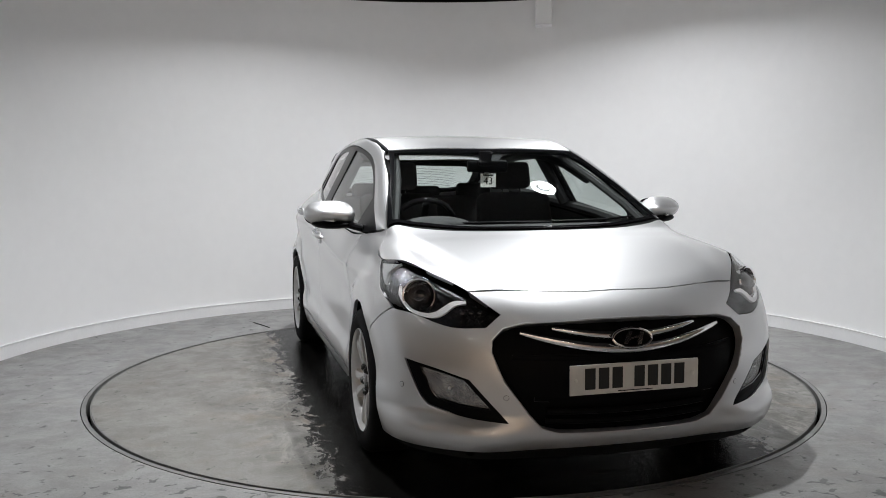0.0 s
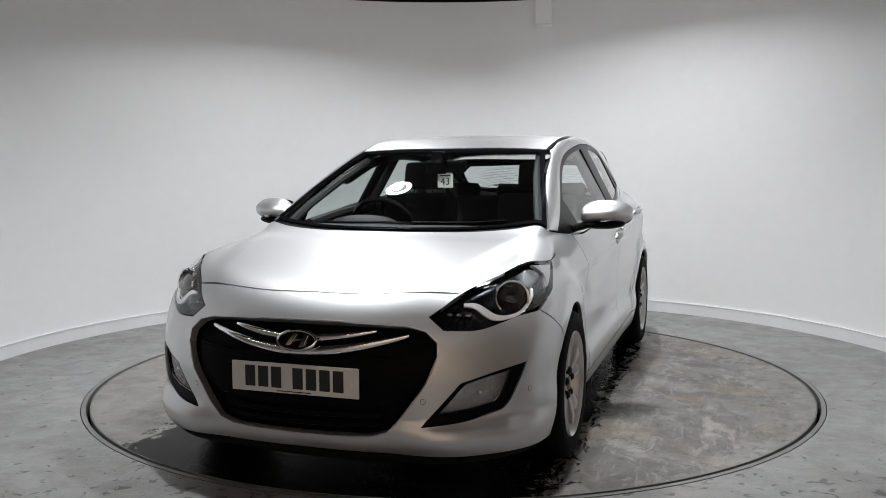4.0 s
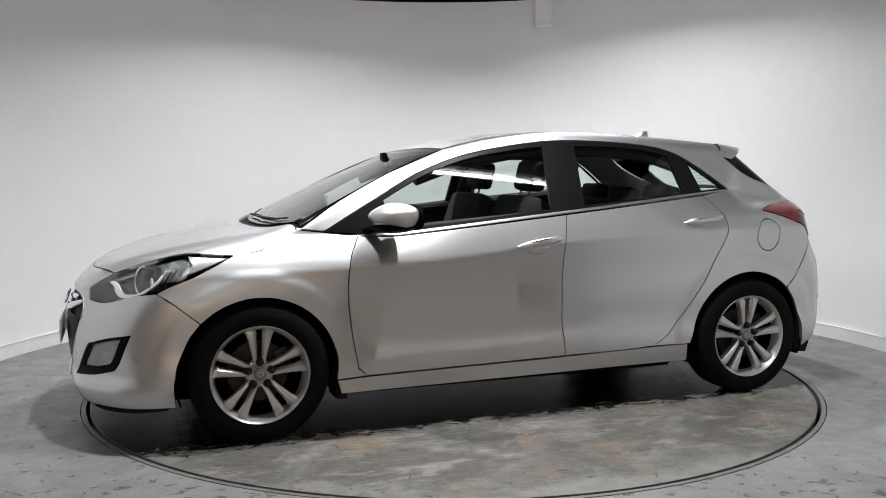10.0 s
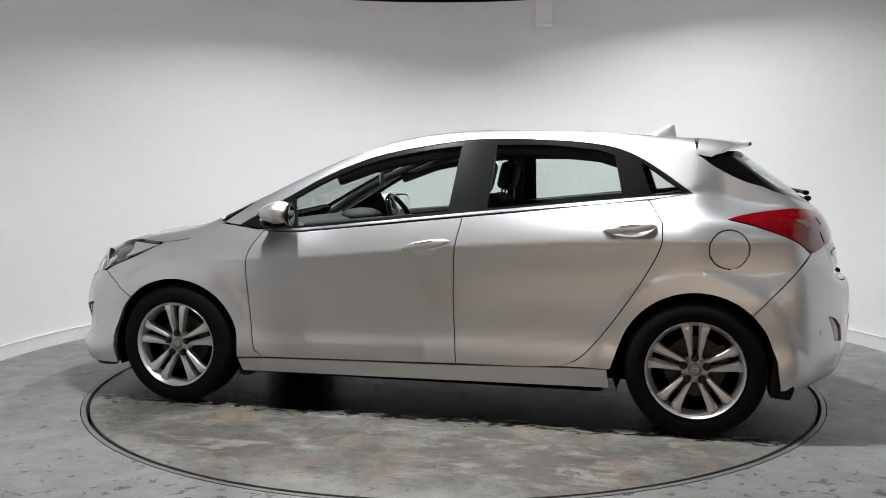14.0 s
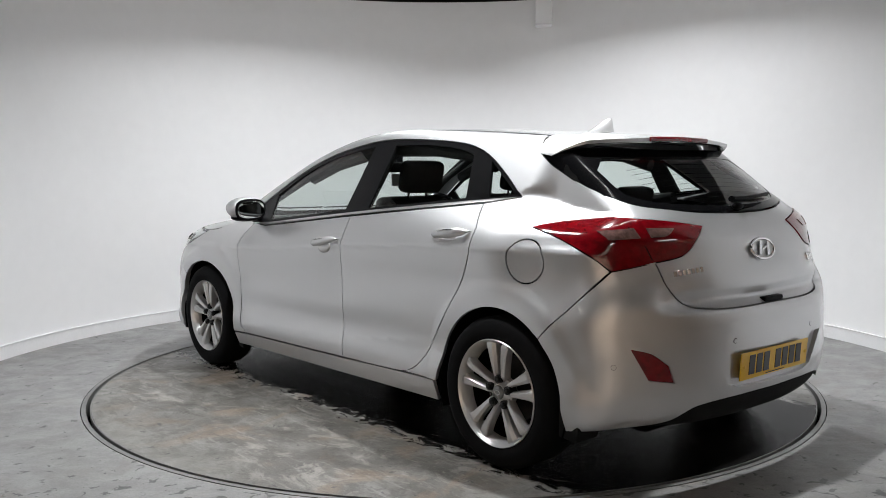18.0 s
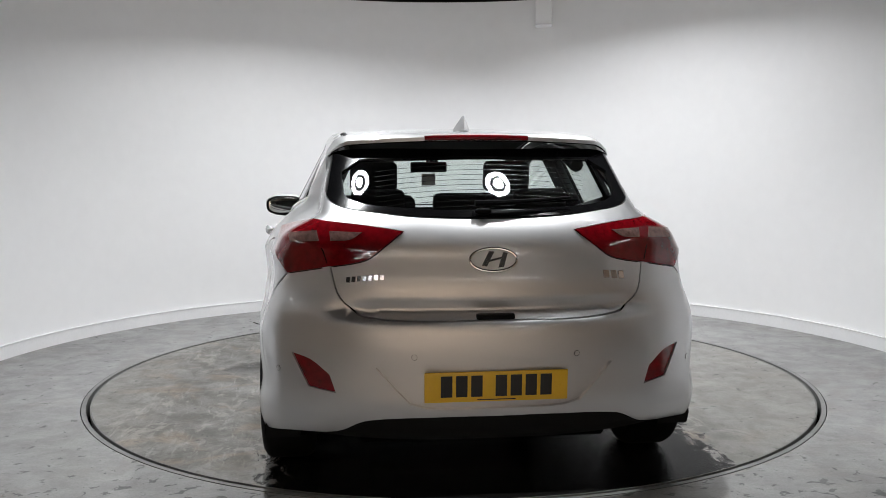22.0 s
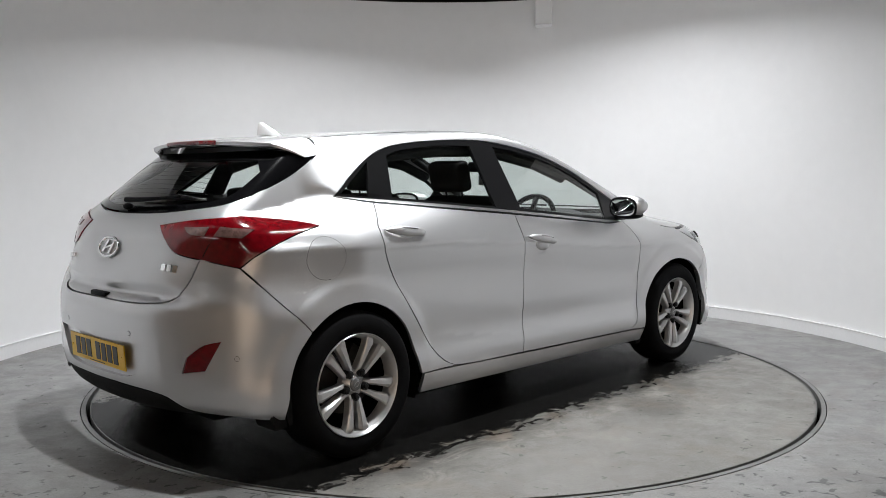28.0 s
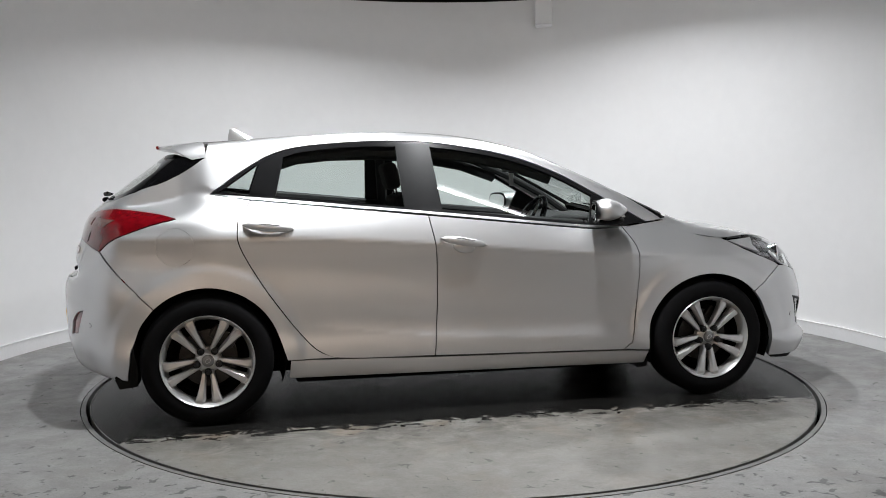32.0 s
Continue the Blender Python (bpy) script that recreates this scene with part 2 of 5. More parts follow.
def tube(points, radius, n=10, closed=False, flat=1.0):
    """A round bar along a line of points."""
    bm = bmesh.new()
    pts = [Vector(p) for p in points]
    rings = []
    m = len(pts)
    for i, p in enumerate(pts):
        a, b = (pts[(i - 1) % m], pts[(i + 1) % m]) if closed else (pts[max(i - 1, 0)], pts[min(i + 1, m - 1)])
        t = (b - a).normalized()
        u = t.cross(Vector((0, 0, 1)))
        u = u.normalized() if u.length > 1e-4 else Vector((1, 0, 0))
        w = t.cross(u).normalized()
        r = radius(i / max(1, m - 1)) if callable(radius) else radius
        rings.append([bm.verts.new(p + u * (r * math.cos(6.2832 * k / n)) + w * (r * flat * math.sin(6.2832 * k / n))) for k in range(n)])
    for i in range(m if closed else m - 1):
        for k in range(n):
            p, q = rings[i], rings[(i + 1) % m]
            bm.faces.new((p[k], p[(k + 1) % n], q[(k + 1) % n], q[k]))
    if not closed:
        bm.faces.new(rings[0][::-1])
        bm.faces.new(rings[-1])
    bmesh.ops.recalc_face_normals(bm, faces=bm.faces)
    return bm


def prism(outline, depth, bevel=0.0, at=None):
    """A flat shape in x and z, depth thick along y."""
    bm = bmesh.new()
    a = [bm.verts.new((x, -depth / 2, z)) for x, z in outline]
    b = [bm.verts.new((x, depth / 2, z)) for x, z in outline]
    n = len(a)
    bm.faces.new(a)
    bm.faces.new(b[::-1])
    for i in range(n):
        bm.faces.new((a[i], b[i], b[(i + 1) % n], a[(i + 1) % n]))
    bmesh.ops.recalc_face_normals(bm, faces=bm.faces)
    if bevel:
        bmesh.ops.bevel(bm, geom=bm.edges[:], offset=bevel, segments=2, affect="EDGES")
    if at is not None:
        bmesh.ops.transform(bm, matrix=at, verts=bm.verts)
    return bm


def merge(*bms):
    out = bmesh.new()
    for b in bms:
        me = bpy.data.meshes.new("tmp")
        b.to_mesh(me)
        b.free()
        out.from_mesh(me)
        bpy.data.meshes.remove(me)
    return out


# ---- the booth ----
def arc_band(name, r0, r1, z0, z1, a0, a1, mat, n=160, label="", category=""):
    """A wall piece bent round the turntable's axis."""
    verts, faces = [], []
    for k in range(n + 1):
        a = radians(a0 + (a1 - a0) * k / n)
        for r, z in ((r0, z0), (r0, z1), (r1, z1), (r1, z0)):
            verts.append((r * math.cos(a), r * math.sin(a), z))
    for k in range(n):
        for i in range(4):
            j = (i + 1) % 4
            faces.append((4 * k + i, 4 * k + j, 4 * k + 4 + j, 4 * k + 4 + i))
    faces += [(0, 3, 2, 1), (4 * n, 4 * n + 1, 4 * n + 2, 4 * n + 3)]
    ob = new(name, mesh_of(name, verts, faces, mat, smooth=False))
    bm = bmesh.new()
    bm.from_mesh(ob.data)
    bmesh.ops.recalc_face_normals(bm, faces=bm.faces)
    bm.to_mesh(ob.data)
    bm.free()
    ob.data.polygons.foreach_set("use_smooth", [True] * len(ob.data.polygons))
    ob.data.set_sharp_from_angle(angle=radians(40))
    return tagged(ob, label, category, kind="structure")


arc_band("wall_curved", 3.0, 3.12, 0, 2.762, -42, 222, M_WHITE, label="white painted curved booth wall round the turntable", category="wall")
arc_band("skirting_board", 2.985, 2.9995, 0.0, 0.088, -42, 222, M_SKIRT, label="white painted skirting board along the curved wall", category="skirting")
arc_band("skirting_cap", 2.981, 2.9995, 0.0885, 0.094, -42, 222, M_SKIRT, label="thin rounded top edge of the white skirting", category="skirting")

# unseen walls added to close the hall; their beige tints the car's reflections
HALL = [("wall_hall_left", (0.15, 11.8, 3.45), (-5.2, -2.2, 1.725)), ("wall_hall_right", (0.15, 11.8, 3.45), (5.2, -2.2, 1.725)),
        ("wall_hall_back", (10.55, 0.15, 3.45), (0, -8.05, 1.725)), ("wall_hall_front", (10.55, 0.15, 3.45), (0, 3.6, 1.725))]
for nm, size, place in HALL:
    bm = box(*size)
    me = bpy.data.meshes.new(nm)
    bm.to_mesh(me)
    bm.free()
    # the added front wall is black in place of unlit space above the booth
    me.materials.append(M_CEIL if nm == "wall_hall_front" else M_HALL)
    ob = new(nm, me)
    ob.location = place
    tagged(ob, "black wall added behind the booth in place of unlit space" if nm == "wall_hall_front" else "plain grey-beige wall added round the unseen hall for the car's reflections", "wall", kind="structure")


def ring_sheet(name, r0, outer, z, mat, n=128):
    """A floor with a round hole: from the circle r0 out to a rectangle."""
    verts, faces = [], []
    x0, x1, y0, y1 = outer
    for k in range(n):
        a = 2 * math.pi * k / n
        c, s = math.cos(a), math.sin(a)
        f = min([v for v in ((x1 / c if c > 1e-9 else 1e9), (x0 / c if c < -1e-9 else 1e9), (y1 / s if s > 1e-9 else 1e9), (y0 / s if s < -1e-9 else 1e9))])
        for q in (0, 0.12, 0.3, 0.6, 1):
            r = r0 + (f - r0) * q
            verts.append((r * c, r * s, z))
    for k in range(n):
        for i in range(4):
            a, b = 5 * k + i, 5 * ((k + 1) % n) + i
            faces.append((a, a + 1, b + 1, b))
    return new(name, mesh_of(name, verts, faces, mat, smooth=False))


tagged(ring_sheet("floor", 2.0745, (-5.2, 5.2, -8.05, 3.6), 0.0, M_FLOOR), "smooth grey concrete floor with faint stains", "floor", kind="structure")
arc_band("turntable_rim", 2.048, 2.0705, -0.10, 0.0015, 0, 360, M_STEEL, n=128, label="narrow worn steel ring set in the floor round the turntable", category="rim")
pit = lathe([(0.0, -0.16), (2.075, -0.16), (2.075, -0.002)], 128, "z")
me = bpy.data.meshes.new("pit")
pit.to_mesh(me)
pit.free()
me.materials.append(M_GROOVE)
tagged(new("pit_floor", me), "bottom of the gap round the turntable, blackened for its shade", "pit", kind="structure")

joint = box(0.012, 0.30, 0.004, 0, 1, pose(0, 0, 0.0005))
me = bpy.data.meshes.new("floor_joint")
joint.to_mesh(me)
joint.free()
me.materials.append(M_GROOVE)
ob = new("floor_joint", me)
ob.matrix_basis = pose(-1.53, 1.76, 0, 0, 0, 37)
tagged(ob, "short dark joint cut in the concrete floor", "joint", kind="structure")

bm = bmesh.new()
bmesh.ops.create_grid(bm, x_segments=1, y_segments=1, size=1)
bmesh.ops.scale(bm, vec=(5.3, 5.9, 1), verts=bm.verts)
bmesh.ops.reverse_faces(bm, faces=bm.faces)
bmesh.ops.solidify(bm, geom=bm.faces[:], thickness=-0.1)
me = bpy.data.meshes.new("ceiling")
bm.to_mesh(me)
bm.free()
me.materials.append(M_CEIL)
ob = new("ceiling", me)
ob.location = (0, -2.2, CEIL_Z)
tagged(ob, "black painted ceiling above the booth", "ceiling", kind="structure")

# white trunking that comes down the wall from the ceiling
trunk = new("cable_trunking")
tagged(trunk, "short white metal cable trunking on the upper wall", "trunking")
trunk.matrix_basis = pose(0.836, 2.845, 2.517, 0, 0, -8)
part("channel", box(0.145, 0.24, 0.26, 0.004, 1, pose(0, 0, 0.13)), M_TRUNK, trunk)
part("end_cap", box(0.149, 0.244, 0.012, 0.003, 1, pose(0, 0, 0.002)), M_SKIRT, trunk)

# ring lamps over the turntable
lamp_thing = None
for lx, ly in LAMPS:
    if lamp_thing is None:
        lamp_thing = new("bay_lamp")
        tagged(lamp_thing, "round high-bay lamp with a glowing ring under the ceiling", "lamp", "lamps over the turntable")
        part("housing", lathe([(0.0, 0.09), (0.10, 0.09), (0.16, 0.03), (0.165, 0.0), (0.158, 0.0), (0.15, 0.02), (0.0, 0.02)], 40, "z"), M_BLACK, lamp_thing)
        part("glowing_ring", lathe([(0.078, 0.012), (0.122, 0.012), (0.122, 0.018), (0.078, 0.018)], 40, "z", True), M_LAMP, lamp_thing, "bright ring of light")
        part("glowing_centre", lathe([(0.0, 0.012), (0.03, 0.012), (0.03, 0.018), (0.0, 0.018)], 24, "z"), M_LAMP, lamp_thing, "bright middle disc")
        part("cord", tube([(0, 0, 0.09), (0, 0, 0.14), (0, 0, CEIL_Z - LAMP_Z)], 0.01, 8), M_BLACK, lamp_thing)
        lamp_thing.location = (lx, ly, LAMP_Z)
    else:
        copy_thing(lamp_thing, pose(lx, ly, LAMP_Z))

# slim tube lamps under the ceiling on the camera's side
tube_lamp = new("tube_lamp")
tagged(tube_lamp, "slim white fluorescent batten lamp under the ceiling", "lamp", "tube lamps")
part("tube", tube([(-0.58, 0, 0), (0, 0, 0), (0.58, 0, 0)], 0.014, 10), M_TUBE, tube_lamp, "glowing tube")
part("batten", box(1.24, 0.06, 0.05, 0.006, 1, pose(0, 0, 0.05)), M_WHITE, tube_lamp)
for ex in (-0.6, 0.6):
    part("end_holder", box(0.03, 0.04, 0.05, 0.005, 1, pose(ex, 0, 0.008)), M_WHITE, tube_lamp)
    part("hanger", tube([(ex * 0.8, 0, 0.07), (ex * 0.8, 0, 0.1), (ex * 0.8, 0, CEIL_Z - 2.95)], 0.006, 6), M_BLACK, tube_lamp)
tube_lamp.matrix_basis = pose(*TUBES[0])
for tb in TUBES[1:]:
    copy_thing(tube_lamp, pose(*tb))

# added fixture round the hall's fill light, out of view
fill_panel = new("hall_fill_panel")
tagged(fill_panel, "added fill light panel under the hall ceiling, out of view", "lamp")
part("frame", box(4.6, 1.1, 0.05, 0.006, 1, pose(0, 0, 0.045)), M_WHITE, fill_panel)
part("diffuser", box(4.4, 0.9, 0.012, 0.002, 1, pose(0, 0, 0.013)), M_FILL, fill_panel, "warm white glowing sheet of the added fill panel")
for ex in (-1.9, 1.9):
    part("hanger", tube([(ex, 0, 0.06), (ex, 0, 0.09), (ex, 0, CEIL_Z - 3.28)], 0.008, 6), M_BLACK, fill_panel)
fill_panel.matrix_basis = pose(0, -7.1, 3.28)

# ---- the turntable ----
table = new("turntable")
tagged(table, "round concrete-topped turntable flush with the floor, damp and painted shade under the car", "turntable")
part("edge_band", lathe([(2.0235, -0.03), (2.028, -0.03), (2.028, 0.0008), (2.0235, 0.0008)], 128, "z", True), M_STEEL, table, "worn steel edge band")
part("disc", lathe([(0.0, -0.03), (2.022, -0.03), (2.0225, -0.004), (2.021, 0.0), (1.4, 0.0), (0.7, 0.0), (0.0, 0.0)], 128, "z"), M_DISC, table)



# ---- the shape of the car ----
def spl(xs, ys):
    """Smooth curve through points, given by rising xs; clamped slopes, straight beyond the ends."""
    xs, ys = np.array(xs, float), np.array(ys, float)
    h = np.diff(xs)
    d = np.diff(ys) / h
    m = np.empty(len(xs))
    m[0], m[-1] = d[0], d[-1]
    m[1:-1] = (d[:-1] * h[1:] + d[1:] * h[:-1]) / (h[1:] + h[:-1])

    def at(x):
        x = np.asarray(x, float)
        i = np.clip(np.searchsorted(xs, x) - 1, 0, len(h) - 1)
        s = (x - xs[i]) / h[i]
        t = np.clip(s, 0, 1)
        y = ((2 * t**3 - 3 * t**2 + 1) * ys[i] + (t**3 - 2 * t**2 + t) * h[i] * m[i]
             + (3 * t**2 - 2 * t**3) * ys[i + 1] + (t**3 - t**2) * h[i] * m[i + 1])
        return y + np.where(s < 0, s * h[i] * m[i], 0) + np.where(s > 1, (s - 1) * h[i] * m[i + 1], 0)
    return at


def step(a, b, x):
    t = np.clip((x - a) / (b - a), 0, 1)
    return t * t * (3 - 2 * t)


def smax(a, b, k):
    return np.maximum(a, b) + np.maximum(k - np.abs(a - b), 0) ** 2 / (4 * k)


# the car's outer skin as one smooth solid: x forward, y to the driver's left, z up from the floor
top_line = spl([-2.3, -1.85, -1.614, -1.405, -1.234, -0.921, -0.604, -0.283, 0.042, 0.373, 0.709, 0.88, 1.053, 1.235, 1.32, 1.45, 1.6, 1.75, 1.9, 2.03, 2.15, 2.4],
               [1.30, 1.335, 1.362, 1.383, 1.398, 1.422, 1.439, 1.446, 1.420, 1.344, 1.209, 1.129, 1.046, 0.961, 0.943, 0.923, 0.895, 0.861, 0.821, 0.776, 0.714, 0.56])
top_crown = spl([-2.3, -1.5, -0.3, 0.4, 0.9, 1.35, 2.2], [0.06, 0.06, 0.055, 0.055, 0.06, 0.018, 0.014])
hood_crease = spl([0.9, 1.25, 1.645, 1.91, 2.1], [0.76, 0.655, 0.56, 0.49, 0.44])
half_width = spl([-2.3, -2.0, -1.8, -1.6, -1.325, -0.9, 0, 0.9, 1.325, 1.6, 1.8, 2.0, 2.3],
                 [0.70, 0.815, 0.862, 0.880, 0.882, 0.874, 0.872, 0.872, 0.880, 0.885, 0.870, 0.825, 0.70])
crease_z = spl([-2.2, -1.43, -0.9, -0.19, 0.65, 1.1, 1.5, 2.2], [0.89, 0.90, 0.895, 0.855, 0.785, 0.765, 0.76, 0.74])
roof_half = spl([-2.2, -1.6, -1.3, -0.3, 0.45, 1.05, 1.6], [0.53, 0.558, 0.578, 0.630, 0.562, 0.538, 0.52])
belt_z = spl([-2.0, -1.285, -1.108, -0.215, 0.539, 0.685, 1.1, 2.0], [1.12, 1.098, 1.087, 1.005, 0.930, 0.920, 0.925, 0.93])
low_side = spl([0.1, 0.18, 0.24, 0.30, 0.345, 0.42, 0.55, 0.70, 0.80], [-0.08, -0.038, -0.020, -0.012, -0.014, -0.028, -0.020, -0.008, -0.004])
door_line = spl([-1.0, -0.75, -0.2, 0.3, 0.9], [0.475, 0.452, 0.391, 0.362, 0.345])
nose = spl([0.1, 0.17, 0.22, 0.30, 0.40, 0.50, 0.60, 0.68, 0.74, 0.80, 0.90, 1.1], [2.05, 2.12, 2.155, 2.175, 2.187, 2.19, 2.165, 2.125, 2.085, 2.03, 1.90, 1.6])
tail = spl([0.1, 0.20, 0.26, 0.34, 0.50, 0.62, 0.66, 0.69, 0.706, 0.722, 0.745, 0.768, 0.80, 0.904, 0.97, 1.03, 1.06, 1.29, 1.36, 1.5],
           [1.88, 1.96, 2.03, 2.063, 2.078, 2.081, 2.077, 2.062, 2.038, 2.014, 2.016, 2.023, 2.020, 1.988, 1.965, 1.922, 1.890, 1.594, 1.500, 1.31])
tail_corner = spl([0.1, 0.20, 0.26, 0.34, 0.50, 0.62, 0.71, 0.80, 0.904, 0.97, 1.03, 1.06, 1.29, 1.36, 1.5],
                  [1.88, 1.96, 2.03, 2.063, 2.074, 2.068, 2.056, 2.014, 1.982, 1.965, 1.922, 1.890, 1.594, 1.500, 1.31])
AXLE_F, AXLE_R, HUB_Z = 1.325, -1.325, 0.316


def overhang(x, w, bend, lean, z):
    """The shoulder above the crease, never further in than the window line."""
    return smax(w - 0.002 - 0.30 * lean - bend * lean ** 2, roof_half(x) + 0.26 * (1.36 - z), 0.02)


def side(x, z):
    w, zc, zb = half_width(x), crease_z(x), belt_z(x)
    w = w - (0.020 * step(-1.45, -1.75, x) + 0.042 * step(-1.25, -1.55, x)) * step(0.62, 0.86, z) * (1 - 0.5 * step(0.93, 1.0, z)) - (0.030 * step(0.8, 1.25, x) + 0.016 * step(1.3, 1.6, x)) * step(0.62, 0.80, z)
    below = w + low_side(np.minimum(z, 0.8)) - 0.013 * np.exp(-((z - zc + 0.15) / 0.11) ** 2) * step(1.5, 0.9, x)
    dz = z - door_line(x)
    scoop = np.where(dz > 0, np.clip(1 - dz / 0.11, 0, 1) ** 2, step(-0.14, 0.0, dz))
    below = below + 0.007 * scoop * step(-0.95, -0.7, x) * step(0.95, 0.75, x)
    lean = np.clip(z - zc, 0, None)
    bend = 0.35 + 2.6 * step(-0.2, -1.3, x) + 3.5 * step(-1.3, -1.65, x) + 2.5 * step(0.2, 1.0, x)
    over = overhang(x, w, bend, lean, z)
    low = below + (over - below) * step(-0.02, 0.02, z - zc)
    for ax in (AXLE_F, AXLE_R):
        r = np.hypot(x - ax, z - HUB_Z)
        low = low + (0.005 * step(0.52, 0.385, r) + 0.009 * step(0.478, 0.425, r)) * step(0.2, 0.4, z)
    yb = overhang(x, w, bend, zb - zc, zb)
    glass = yb + (roof_half(x) - yb) * (z - zb) / (1.36 - zb)
    wide = 0.10 * step(-1.22, -1.5, x)
    return low + (glass - low) * step(-0.012 - wide, 0.03 + wide, z - zb)


def skin(p):
    """Signed height over the skin, below nought inside."""
    x, y, z = p[:, 0], np.abs(p[:, 1]), p[:, 2]
    slope = (top_line(x + 0.02) - top_line(x - 0.02)) / 0.04
    ridge = 0.016 * step(-0.035, 0.09, y - hood_crease(x)) * step(1.12, 1.3, x)
    t = (z - top_line(x) + top_crown(x) * y * y + ridge) / np.sqrt(1 + slope ** 2)
    s = y - side(x, z)
    chin = 0.055 * step(0.335, 0.265, z) * step(0.30, 0.62, y)
    f = (x - nose(z) - chin + 0.26 * y * y + 0.38 * y ** 4) / np.sqrt(1 + (0.52 * y + 1.44 * y ** 3) ** 2)
    at_corner = step(0.42, 0.68, y)
    r = (-x - tail(z) * (1 - at_corner) - tail_corner(z) * at_corner + (0.20 + 0.09 * step(1.0, 1.16, z)) * y * y + 0.22 * y ** 4) / np.sqrt(1 + (0.40 * y + 0.88 * y ** 3) ** 2)
    kt = 0.05 + 0.02 * step(1.0, 1.5, x)
    a = smax(t, s, kt)
    a = smax(a, f, 0.06)
    return smax(a, r, 0.06)


def cast(q, d, reach=0.7, n=26):
    """Moves the points q along d (unit, pointing into the car) to where they first meet the skin."""
    q = np.array(q, float)
    lo, hi = np.full(len(q), -reach), np.full(len(q), reach)
    found = np.zeros(len(q), bool)
    prev = -reach
    for s in np.linspace(-reach, reach, n)[1:]:
        rest = np.flatnonzero(~found)
        if not len(rest):
            break
        hit = rest[skin(q[rest] + s * d[rest]) < 0]
        lo[hit], hi[hit] = prev, s
        found[hit] = True
        prev = s
    lo[~found], hi[~found] = 0, 0
    for _ in range(13):
        mid = (lo + hi) / 2
        ins = skin(q + mid[:, None] * d) < 0
        hi, lo = np.where(ins, mid, hi), np.where(ins, lo, mid)
    return q + hi[:, None] * d, found


def normals(p, e=0.002):
    n = len(p)
    h = skin(np.concatenate([p + s * e * np.eye(3)[k] for k in range(3) for s in (1, -1)]))
    g = np.stack([h[2 * k * n:(2 * k + 1) * n] - h[(2 * k + 1) * n:(2 * k + 2) * n] for k in range(3)], 1)
    return g / np.linalg.norm(g, axis=1)[:, None]


def snap(pts):
    """Points near the skin, moved onto it."""
    p = np.array(pts, float)
    for _ in range(7):
        n = normals(p)
        p = p - n * (skin(p) * 0.8)[:, None]
    return [tuple(q) for q in p]


def on_skin(p, lift=0.0):
    q = np.array(snap([p]))
    n = normals(q)
    return q[0] + n[0] * lift, n[0]


def line_on_skin(pts, lift):
    q = np.array(snap(pts))
    return [tuple(v) for v in q + normals(q) * lift]


# ---- panels cut out of the skin ----
from mathutils.geometry import delaunay_2d_cdt

CYL = {"front": (0.9, 1), "rear": (-0.9, -1)}


def flat(p, way):
    """Points of space as points of a chart: side (x, z), top (x, y), front and rear (arc, z)."""
    p = np.array(p, float)
    if way == "side":
        return p[:, [0, 2]]
    if way == "top":
        return p[:, :2]
    x0, s = CYL[way]
    return np.stack([np.arctan2(p[:, 1], (p[:, 0] - x0) * s) * 1.2, p[:, 2]], 1)


def onto(q, way, sgn=1):
    """Chart points back onto the skin."""
    n = len(q)
    if way == "side":
        p, d = np.stack([q[:, 0], np.full(n, 0.75 * sgn), q[:, 1]], 1), np.tile([0, -1.0 * sgn, 0], (n, 1))
    elif way == "top":
        p, d = np.stack([q[:, 0], q[:, 1], np.full(n, 1.1)], 1), np.tile([0, 0, -1.0], (n, 1))
    else:
        x0, s = CYL[way]
        a = q[:, 0] / 1.2
        u = np.stack([np.cos(a) * s, np.sin(a), np.zeros(n)], 1)
        p, d = np.array([x0, 0, 0]) + u * 1.0 + np.stack([np.zeros(n), np.zeros(n), q[:, 1]], 1), -u
    return cast(p, d, 0.7)[0]


def rounded(pts, gap, corner=32):
    """A closed outline: smooth through gentle bends, sharp where it turns by more than corner degrees, points about gap apart."""
    p = np.array(pts, float)
    n = len(p)
    out = []
    sharp = []
    for i in range(n):
        a, b = p[i] - p[i - 1], p[(i + 1) % n] - p[i]
        t = abs(math.degrees(math.atan2(a[0] * b[1] - a[1] * b[0], a @ b)))
        sharp.append(t > corner)
    for i in range(n):
        j = (i + 1) % n
        a, b = p[i], p[j]
        ln = np.linalg.norm(b - a)
        ta = (b - a) if sharp[i] else (b - p[i - 1]) / (np.linalg.norm(b - p[i - 1]) + 1e-9) * ln
        tb = (b - a) if sharp[j] else (p[(j + 1) % n] - a) / (np.linalg.norm(p[(j + 1) % n] - a) + 1e-9) * ln
        m = max(1, int(round(ln / gap)))
        for k in range(m):
            t = k / m
            out.append((2 * t**3 - 3 * t**2 + 1) * a + (t**3 - 2 * t**2 + t) * ta + (3 * t**2 - 2 * t**3) * b + (t**3 - t**2) * tb)
    return np.array(out)


def grow(loop, by):
    """The outline moved outwards (by > 0) or inwards."""
    if not by:
        return loop
    x, y = loop[:, 0], loop[:, 1]
    turn = np.sign(np.sum(x * np.roll(y, -1) - np.roll(x, -1) * y))
    e = np.roll(loop, -1, 0) - loop
    nrm = np.stack([e[:, 1], -e[:, 0]], 1) * turn
    nrm /= np.linalg.norm(nrm, axis=1)[:, None] + 1e-12
    v = nrm + np.roll(nrm, 1, 0)
    v /= np.maximum(0.5, (v * v).sum(1) / 2)[:, None]
    return loop + v * by


